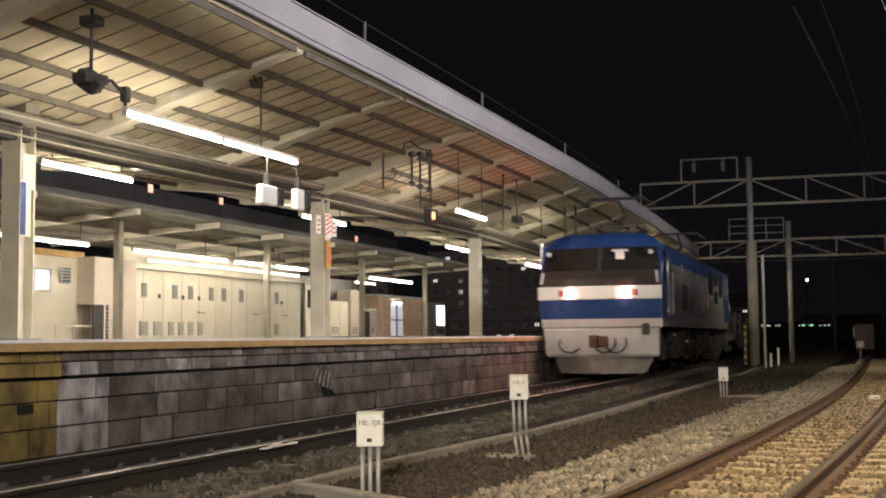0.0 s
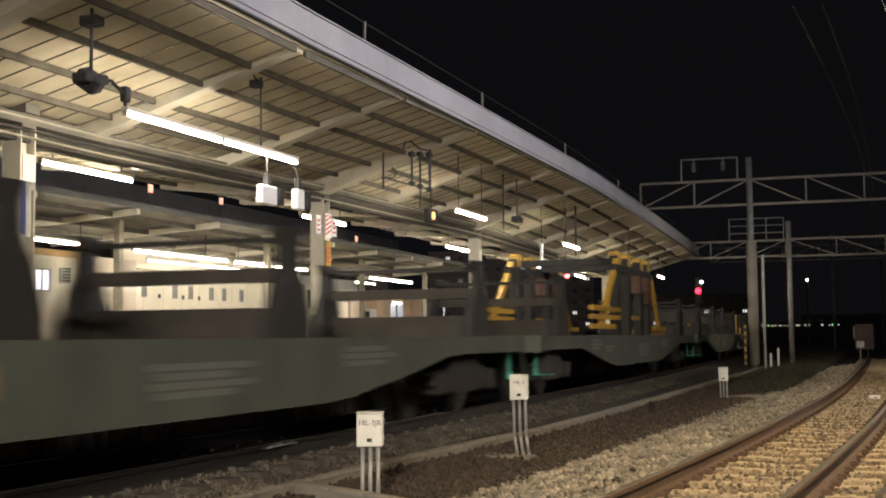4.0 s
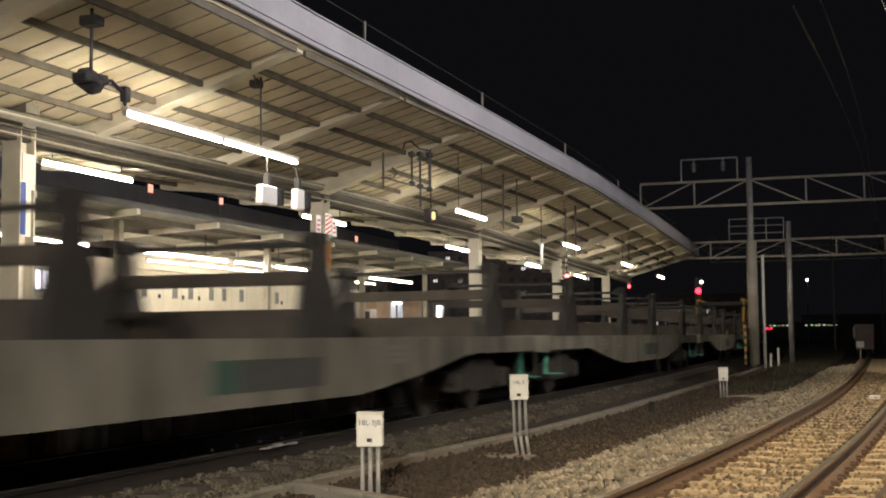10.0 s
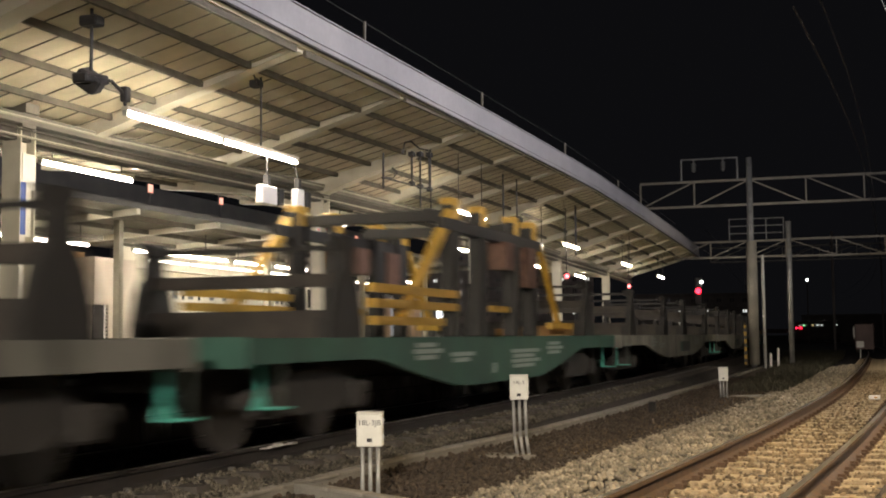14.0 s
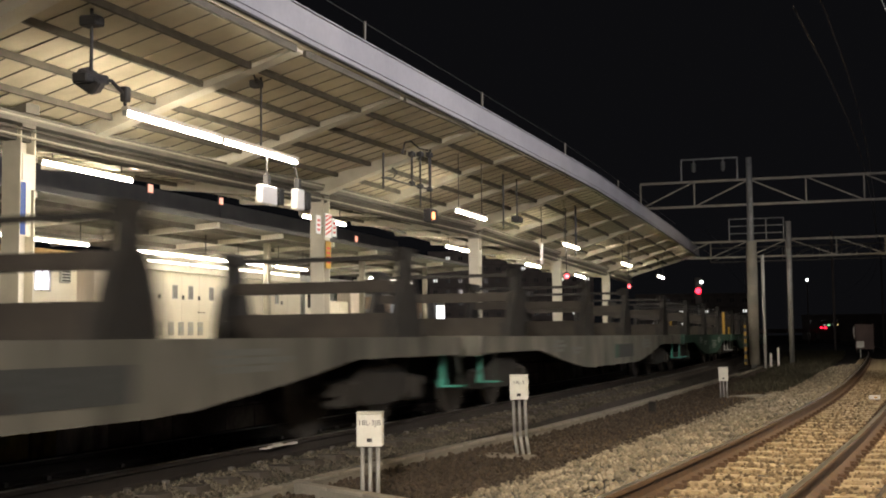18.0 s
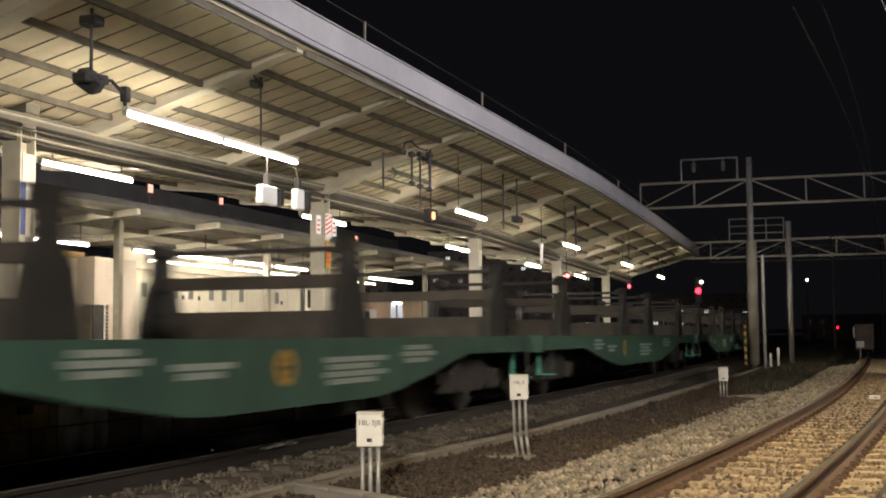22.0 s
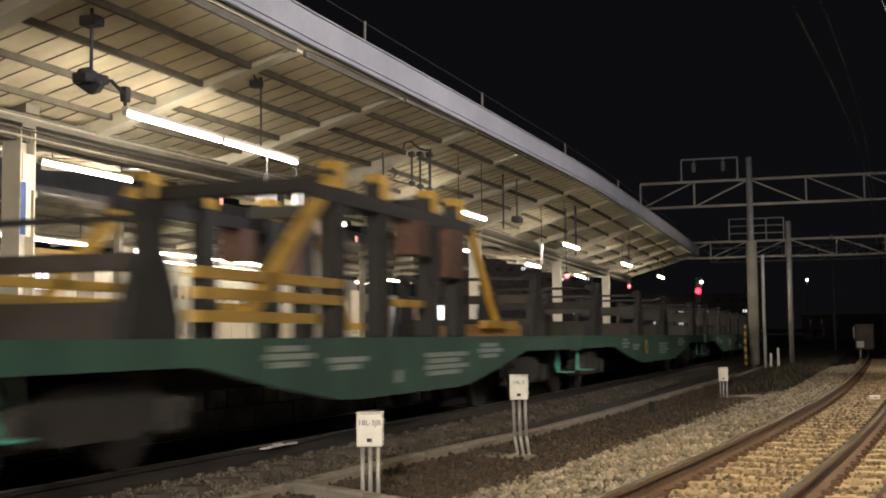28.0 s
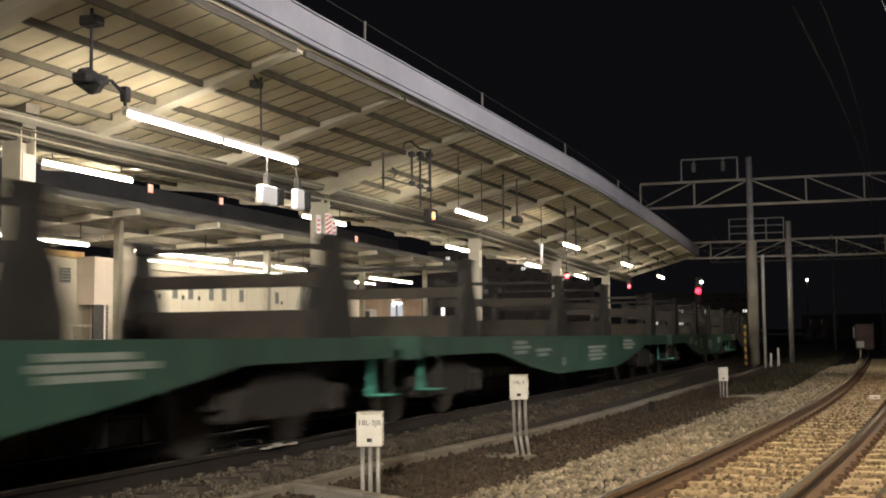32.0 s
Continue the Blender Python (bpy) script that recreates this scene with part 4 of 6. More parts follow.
part("door_lamp", boxes((0.002, 0.10, 2.1, 3.2, 1.60, 1.68), bevel=0.01), PANEL_GLOW, hut, "glowing lamp over the door")
part("notice", boxes((0.001, 0.015, 6.0, 6.3, 0.9, 1.25)), LOCO_WHITE, hut)
fr = thing("vending_machine", "grey vending machine with a bright lit front", "vending machine", here(57.75, W - 0.4, PZ))
part("body", boxes((-0.7, 0, 0, 1.75, 0, 1.8), bevel=0.03), GALV_DIM, fr)
for y in (0.22, 0.93):
    part("lit_panel", boxes((0.001, 0.015, y, y + 0.6, 0.62, 1.62)), PANEL_GLOW, fr, "glowing front panel")
part("dispensing_tray", boxes((0.001, 0.02, 0.3, 1.4, 0.2, 0.42), bevel=0.006), DARK_STEEL, fr)
screen = thing("windbreak_screen", "grey steel windbreak screen beside the waiting room", "screen", here(56.9, W - 0.3, PZ))
part("panel", boxes((-0.05, 0, 0.0, 0.75, 0.1, 1.75), bevel=0.01), GALV_DIM, screen)
each("leg", ((-0.05, 0, 0.0, 0.06, 0, 0.101), (-0.05, 0, 0.69, 0.75, 0, 0.101)), GALV_DIM, screen)
back = structure("station_back_wall", sweep([(W + 5, PZ), (W + 5.2, PZ), (W + 5.2, 3.6), (W + 5, 3.6)], at, 2, 29, 3.0), WALL_CREAM, "plain cream station wall behind the office", "wall")

# added dark sheet for the hazy night gap between the two roofs, with lit orange lamps
band = structure("night_gap_sheet", sweep([(17.5, 4.55), (17.8, 4.55), (17.8, 6.3), (17.5, 6.3)], at, 5, 62, 3.0), NIGHT_GAP, "dark sheet added for the night gap between the platform roofs", "screen")
for s in (7, 20, 34, 48, 61):
    part("support", boxes((-0.1, 0.1, -0.1, 0.1, 0, 3.6)), DARK_STEEL, band, m=here(s, 17.65, PZ))
for px_s, n, z, sz in ((25.61, 11.0, 4.78, 0.20), (29.19, 11.0, 4.83, 0.18), (36.2, 11.0, 4.65, 0.16), (36.2, 11.0, 4.42, 0.2), (39.0, 11.0, 4.5, 0.2)):
    o = thing("orange_lamp", "small square orange lamp hung above the far platform edge", "lamp", here(px_s, n, z), "orange lamps above the far platform")
    part("case", boxes((-0.05, 0.0, -sz / 2 - 0.02, sz / 2 + 0.02, -sz / 2 - 0.02, sz / 2 + 0.02), bevel=0.01), DARK_STEEL, o)
    part("lens", boxes((0.001, 0.02, -sz / 2, sz / 2, -sz / 2, sz / 2)), AMBER, o, "dim orange face")
    part("hanger", rods(((-0.02, 0, -sz / 2), (-0.02, 0, 4.05 - z - 0.02), 0.015)), DARK_STEEL, o)

# ---- trackside junction boxes ----
def junction(s, n, ground, z0, w, h, words, label, turn=0.0):
    t = thing("junction_box", label, "junction box", here(s, n, 0) @ Matrix.Rotation(turn, 4, "Z"), "trackside junction boxes")
    # the face looks back along the track, towards -y
    b = part("box", boxes((-w / 2, w / 2, 0, w * 0.75, z0, z0 + h), bevel=0.008), BOX_WHITE, t)
    part("lid", boxes((-w / 2 - 0.006, w / 2 + 0.006, -0.008, w * 0.75 + 0.006, z0 + h + 0.001, z0 + h + 0.014), bevel=0.004), BOX_WHITE, b)
    part("latch", boxes((-0.022, 0.022, -0.008, -0.001, z0 + 0.04, z0 + 0.07)), DARK_STEEL, b)
    for hz in (0.06, h - 0.08):
        part("hinge", boxes((w / 2, w / 2 + 0.012, 0.004, 0.03, z0 + hz, z0 + hz + 0.04)), GALV, b)
    for x in (-0.066, 0.0, 0.066):
        bend = 0.045 if "bent" in label else 0.0
        pb = bmesh.new()
        pipe_pts = [(x, 0.07, z0 + 0.01), (x + bend * 0.2, 0.07, ground + 0.3), (x + bend * 0.8, 0.07, ground + 0.12), (x + bend, 0.07, ground - 0.02)] if bend else [(x, 0.07, z0 + 0.01), (x, 0.07, ground - 0.02)]
        for p0, p1 in zip(pipe_pts, pipe_pts[1:]):
            rod(pb, p0, p1, 0.018, 10)
        part("pipe", pb, GALV, t, smooth=True)
    if words:
        text_mesh(words, 0.062 if len(words) > 5 else 0.055, pose(0, -0.002, z0 + h * 0.72, 90, 0, 0), b, DARK_STEEL)
    return t


junction(9.25, -1.92, -0.46, 0.072, 0.22, 0.275, "18L-3JB", "white trackside junction box on three grey pipes", 0.33)
junction(12.95, -2.13, -0.44, 0.275, 0.205, 0.265, "17L-3", "white trackside junction box on bent grey pipes", 0.25)
junction(26.0, -2.9, -0.35, 0.0, 0.2, 0.28, "", "small white trackside junction box beyond the others", 0.1)
foot = thing("concrete_footing", "small pale concrete footing under a junction box", "footing", here(12.95, -2.16, -0.46))
part("block", boxes((-0.02, 0.14, -0.06, 0.1, 0, 0.12), bevel=0.012), CONCRETE, foot)
part("pad", boxes((-0.45, -0.06, -0.3, 0.12, 0, 0.13), bevel=0.012), CONCRETE, foot)
st = thing("timber_stub", "short dark timber post stub beside the ditch", "post", here(20.8, -2.25, -0.46))
part("stub", boxes((-0.06, 0.06, -0.06, 0.06, 0, 0.3), bevel=0.01), UNDER, st)

slab = bmesh.new()
for (s0, n0), (s1, n1) in (((26.6, -2.75), (27.0, -3.6)), ((27.0, -3.61), (28.6, -4.5))):
    beam(slab, at(s0, n0, -0.39), at(s1, n1, -0.36), 0.34, 0.06)
structure("crossing_duct", slab, CONCRETE, "pale concrete duct crossing to the nearer track", "cable trough")

# ---- overhead line gantries ----
def lattice(t, y, x0, x1, z0, z1, bay, name="truss"):
    """A flat truss from x0 to x1 with posts and diagonals, in its thing's space."""
    part("top_chord", boxes((x0, x1, y - 0.045, y + 0.045, z1 - 0.045, z1 + 0.045)), GIRDER, t)
    part("bottom_chord", boxes((x0, x1, y - 0.045, y + 0.045, z0 - 0.045, z0 + 0.045)), GIRDER, t)
    n = max(1, int(round((x1 - x0) / bay)))
    for k in range(n + 1):
        x = x0 + (x1 - x0) * k / n
        part("upright", boxes((x - 0.03, x + 0.03, y - 0.03, y + 0.03, z0, z1)), GIRDER, t)
        if k < n:
            xn = x0 + (x1 - x0) * (k + 1) / n
            d = bmesh.new()
            down = x > -0.5
            beam(d, (x, y, z1 if down else z0), (xn, y, z0 if down else z1), 0.05, 0.05)
            part("diagonal", d, GIRDER, t)


gan = thing("overhead_line_gantry", "grey steel truss gantry for the overhead line", "gantry", here(48.4, -2.0, -0.1))
part("pole", rods(((0, 0, -0.3), (0, 0, 8.1), 0.12), seg=12), GALV_DIM, gan, "thick grey pole", smooth=True)
part("pole_sleeve", rods(((0.02, -0.1, -0.1), (0.02, -0.1, 4.75), 0.2), seg=12), CONCRETE, gan, "pale concrete lower pole", smooth=True)
part("cable_pipe", rods(((0.42, 0, -0.3), (0.42, 0, 4.2), 0.06)), GALV, gan)
guard = part("striped_guard", boxes((-0.36, -0.26, -0.2, -0.1, -0.1, 1.45)), YELLOW, gan, "yellow and black striped guard")
each("black_stripe", [(-0.365, -0.255, -0.205, -0.095, 0.0 + 0.3 * k, 0.14 + 0.3 * k) for k in range(5)], DARK_STEEL, guard)
lattice(gan, 0, -4.3, 8.6, 6.22, 7.22, 2.15)
part("raised_frame", rods(((-2.65, 0, 7.2), (-2.65, 0, 8.13), 0.035), ((-0.45, 0, 7.2), (-0.45, 0, 8.13), 0.035), ((-2.65, 0, 8.13), (-0.45, 0, 8.13), 0.035)), GALV_DIM, gan)
for x in (-2.15, -1.0):
    ins = bmesh.new()
    for k in range(4):
        rod(ins, (x, 0, 7.66 + 0.09 * k), (x, 0, 7.72 + 0.09 * k), 0.10, 8, 0.06)
    rod(ins, (x, 0, 7.6), (x, 0, 8.12), 0.03, 6)
    part("insulator", ins, GALV_DIM, gan)
part("foot_post", rods(((0.9, 0.3, -0.3), (0.9, 0.3, 0.55), 0.05), ((0.62, 0.2, -0.3), (0.62, 0.2, 0.35), 0.05)), LOCO_WHITE, gan)
near_g = thing("overhead_line_gantry", "grey steel pole carrying a caged truss over the tracks", "gantry", pose(-4.46, 54.7, -0.46, 0, 0, 3))
part("pole", rods(((0, 0, 0), (0, 0, 6.41), 0.115), seg=12), GALV, near_g, "pale grey pole", smooth=True)
lattice(near_g, 0, 0.0, 8.0, 4.87, 5.62, 1.9)
lattice(near_g, 0, -5.0, -0.12, 4.89, 5.59, 1.6)
for x in (-2.55, -1.75, -0.95, -0.2):
    part("cage_post", rods(((x, 0.1, 5.56), (x, 0.1, 6.6), 0.028)), GALV_DIM, near_g)
for z in (5.95, 6.28, 6.6):
    part("cage_rail", rods(((-2.55, 0.1, z), (-0.2, 0.1, z), 0.024)), GALV_DIM, near_g)
for y, xp, top, name in ((95.0, -4.6, 9.0, ""), (124.0, -1.5, 11.0, "")):
    g2 = thing("overhead_line_gantry", "distant dim steel gantry over the curving tracks", "gantry", pose(xp, y, -0.3, 0, 0, 3))
    part("pole", rods(((0, 0, 0), (0, 0, top), 0.1), seg=10), NIGHT_WALL, g2, "grey pole", smooth=True)
    lattice(g2, 0, -9.0, 26.0, top - 2.1, top - 1.0, 2.6)
# contact wires over both tracks
for place, s1, zc in ((at, 150, 4.49), (right_at, 150, 4.7)):
    wr = structure("contact_wire", sweep([(-0.008, zc), (0.008, zc), (0.0, zc + 0.014)], place, 14 if place is right_at else 50, s1, 4.0), DARK_STEEL, "thin dark overhead contact wire", "wire")
    mess = sweep([(-0.008, zc + 0.9), (0.008, zc + 0.9), (0.0, zc + 0.914)], place, 14 if place is right_at else 50, s1, 4.0)
    part("messenger_wire", mess, DARK_STEEL, wr)
hi = thing("overhead_insulator", "dim overhead insulator string with a trailing wire", "insulator", pose(0.0, 24.0, 8.9))
ins = bmesh.new()
for k in range(5):
    rod(ins, (-0.45, 0, -1.35 + 0.12 * k), (-0.45, 0, -1.29 + 0.12 * k), 0.06, 8, 0.03)
rod(ins, (-0.45, 0, -1.4), (-0.45, 0, 1.2), 0.012, 6)
part("insulator_string", ins, GALV_DIM, hi)
part("wire", rods(((-0.45, 0, -0.6), (0.25, 0, -2.6), 0.01), ((0.25, 0, -2.6), (0.3, 0, -3.1), 0.04), ((0.3, 0, -3.1), (0.75, 6, -3.9), 0.01), seg=6), GALV_DIM, hi)

# signal beside the far end of the platform
sgn = thing("starting_signal", "tall trackside signal with a bright red light", "signal", here(67.9, 1.8, 0.99))
part("mast", rods(((0, 0, 0), (0, 0, 3.2), 0.07), seg=10), GALV_DIM, sgn)
part("head", boxes((-0.2, 0.2, -0.12, 0.12, 1.7, 3.2), bevel=0.04), DARK_STEEL, sgn)
part("red_lens", rods(((0, -0.13, 2.45), (0, -0.19, 2.45), 0.17), seg=14), RED_LAMP, sgn, "glowing red lens")
part("white_lens", rods(((0.2, -0.13, 2.94), (0.2, -0.18, 2.94), 0.07), seg=10), WHITE_LAMP, sgn, "glowing white marker light")

# trackside cabinet, sign and lamp far along the nearer track
cb = thing("relay_cabinet", "pinkish-grey relay cabinet beside the curving track", "cabinet", pose(-2.6, 78, -0.2))
part("body", boxes((0, 1.1, 0, 0.6, 0.2, 1.75), bevel=0.03), CAB_PINK, cb)
each("leg", ((0.05, 0.15, 0.1, 0.5, 0, 0.2), (0.95, 1.05, 0.1, 0.5, 0, 0.2)), DARK_STEEL, cb)
part("marker", boxes((-0.1, -0.02, -0.02, 0.02, 0.9, 1.6)), LOCO_WHITE, cb)
wb = thing("white_marker_box", "small white marker box on a short post", "marker", pose(-2.15, 66, -0.3))
part("box", boxes((0, 0.38, 0, 0.25, 0.55, 0.88), bevel=0.02), LOCO_WHITE, wb)
part("post", boxes((0.16, 0.22, 0.1, 0.16, 0, 0.551)), GALV, wb)
dk = thing("track_marker", "small white track marker lying between the rails", "marker", right_here(24.0, -0.18, RZ - 0.15))
part("block", boxes((-0.1, 0.1, -0.06, 0.06, 0, 0.07), bevel=0.01), LOCO_WHITE, dk)
part("yellow_lens", boxes((0.0, 0.05, -0.064, -0.06, 0.02, 0.05)), YELLOW, dk)
for x, y, z, sz in ((-10.24, 150.0, 7.75, 0.12),):
    sl = thing("street_lamp", "distant street lamp with a bright white head", "street lamp", pose(x, y, -0.4))
    part("pole", rods(((0, 0, 0), (0, 0, z), 0.07)), NIGHT_WALL, sl)
    part("head", boxes((-sz, sz, -0.2, 0.1, z, z + 0.18), bevel=0.05), WHITE_LAMP, sl, "glowing lamp head")

# ---- distance ----
def far_block(x, y, w, d, floors, lit, seed, turn=0.0):
    rng = random.Random(seed)
    h = 3.0 * floors
    t = thing("apartment_building", "dark apartment block with a few lit windows", "building", pose(x, y, -0.46, 0, 0, turn), "dark buildings beyond the station")
    part("wall", boxes((0, w, 0, d, 0, h)), NIGHT_WALL, t)
    for f in range(1, floors):
        part("balcony", boxes((0, w, -0.9, -0.001, 3.0 * f - 0.12, 3.0 * f + 0.9)), NIGHT_WALL, t)
    part("roof", boxes((-0.2, w + 0.2, -1.0, d + 0.2, h, h + 0.5)), NIGHT_WALL, t)
    cols_ = max(2, int(w / 3.2))
    for f in range(floors):
        for c in range(cols_):
            xx = w * (c + 0.5) / cols_
            on = rng.random() < lit
            wn = part("window", boxes((xx - 0.6, xx + 0.6, -0.06, -0.002, 3 * f + 1.0, 3 * f + 2.4)), NIGHT_WALL, t)
            for x0 in (xx - 0.5, xx + 0.14):
                part("pane", boxes((x0, x0 + 0.36, -0.075, -0.061, 3 * f + (1.3 if on else 1.08), 3 * f + 2.1)), (WINDOW_FAR if on else GLASS_DARK), wn)


far_block(-118.0, 300.0, 44, 10, 8, 0.13, 3, 18)
far_block(-150.0, 270.0, 30, 12, 7, 0.12, 5, 22)
far_block(-66.0, 320.0, 30, 12, 4, 0.12, 11, 12)
far_block(-24.0, 330.0, 50, 12, 2, 0.0, 8, 5)
via = structure("distant_road", boxes((-60, 160, 239, 243, 1.2, 2.0), *[(x, x + 0.8, 240, 242, -0.46, 1.2) for x in range(-58, 160, 14)]), NIGHT_WALL, "distant raised road crossing behind the tracks", "road")
bank = structure("retaining_wall", boxes((-10.2, 60, 228, 230, -0.46, 4.2)), NIGHT_WALL, "dark retaining wall beyond the curving tracks", "wall")
rngl = random.Random(21)
far_train = thing("distant_train", "distant passenger train with small lit windows and red tail lamps", "train", pose(-37.5, 238.0, -0.2))
part("body", boxes((0, 46, 0.0, 2.4, 0.2, 3.5), bevel=0.1), NIGHT_WALL, far_train, "dark carriage body")
for k in range(60):
    x = 0.7 + 0.75 * k
    w, h = rngl.uniform(0.12, 0.5), rngl.uniform(0.12, 0.3)
    if rngl.random() < 0.3:
        continue
    x += rngl.uniform(-0.25, 0.25)
    part("window", boxes((x, x + w, -0.03, -0.001, 2.72, 2.72 + h)), (WHITE_SMALL, WHITE_SMALL, WHITE_SMALL, AMBER_SMALL, GREEN_SMALL)[rngl.randrange(5)], far_train)
for x in (0.0, 0.75):
    part("tail_lamp", boxes((x, x + 0.36, -0.06, -0.001, 2.15, 2.5)), RED_LAMP, far_train, "glowing red tail lamp")


def weeds(name, label, count, where, size, mat):
    rng = np.random.default_rng(count)
    vs, fs = [], []
    for i in range(count):
        p = np.array(where(rng))
        for b in range(5):
            a = rng.uniform(0, 6.28)
            h, w = rng.uniform(*size), rng.uniform(0.008, 0.02)
            lean = rng.uniform(0.1, 0.6) * h
            d = np.array((math.cos(a), math.sin(a), 0))
            e = np.array((-d[1], d[0], 0)) * w
            base = len(vs)
            vs += [p - e, p + e, p + d * lean * 0.5 + e * 0.8 + np.array((0, 0, h * 0.65)), p + d * lean * 0.5 - e * 0.8 + np.array((0, 0, h * 0.65)), p + d * lean + np.array((0, 0, h))]
            fs += [(base, base + 1, base + 2, base + 3), (base + 3, base + 2, base + 4)]
    me = bpy.data.meshes.new(name)
    me.from_pydata([tuple(v) for v in vs], [], fs)
    me.materials.append(mat)
    return tagged(new(name, me), label, "weeds", kind="stuff")


def verge(rng):
    s = rng.uniform(29, 95)
    a, b = at(s, -2.6, -0.44), right_at(s, 1.9, -0.40)
    return a.lerp(b, rng.random())


def ditch_weeds(rng):
    s = rng.uniform(13, 30)
    a, b = at(s, -1.75, -0.44), right_at(s, 2.45, -0.42)
    return a.lerp(b, rng.random() ** 0.7)


weeds("verge_weeds", "dark overgrown weeds between the curving tracks", 5200, verge, (0.06, 0.26), WEED)
weeds("ditch_weeds", "sparse brown weeds in the gravel between the tracks", 420, ditch_weeds, (0.03, 0.10), WEED_BROWN)

# unseen canopy added beside the view to shade ground, wall and train
can = structure("unseen_shading_canopy", boxes((0.06, 7.5, -14, 58, 5.35, 5.45)), ROOF_SHEET, "unseen canopy added beside the camera to shade wall and train", "roof")
for y in (-10, 0, 10, 20, 30, 38, 48, 57):
    part("post", boxes((4.1, 4.35, y, y + 0.25, -0.46, 5.35)), CREAM, can)
near_platform = structure("camera_platform", boxes((2.2, 7.0, -14, 58, -0.46, 0.6)), CONCRETE, "plain concrete platform beside the camera", "platform")
for x, y in ((3.9, 15.0), (3.9, 17.8), (3.9, 20.3), (3.9, 22.8), (6.5, 20.6), (6.5, 23.2)):
    t = thing("fluorescent_lamp", "long lit panel lamp under the canopy", "lamp", pose(x, y, 5.0), "lamps under the platform roofs")
    part("housing", boxes((-0.05, 0.05, 0, 2.42, 0.035, 0.352)), CREAM, t)
    part("diffuser", boxes((-0.16, 0.16, 0.04, 2.38, -0.03, 0.03)), CANOPY_TUBE, t, "glowing lamp panel")

# ---- the train ----
def mask_band(rows, across=9, wrap=0.35):
    """A band of a cab front: rows of (z, y, half width), bowed in plan and wrapped round the corners."""
    bm = bmesh.new()
    grid = []
    for z, y, hw in rows:
        line = [Vector((-hw - 0.0, y + wrap + 0.16, z))]
        for i in range(across):
            u = -1 + 2 * i / (across - 1)
            line.append(Vector((hw * math.copysign(abs(u) ** 0.9, u), y + 0.16 * abs(u) ** 2.4, z)))
        line.append(Vector((hw + 0.0, y + wrap + 0.16, z)))
        grid.append([bm.verts.new(p) for p in line])
    for a, b in zip(grid, grid[1:]):
        for j in range(len(a) - 1):
            bm.faces.new((a[j], a[j + 1], b[j + 1], b[j]))
    return bm


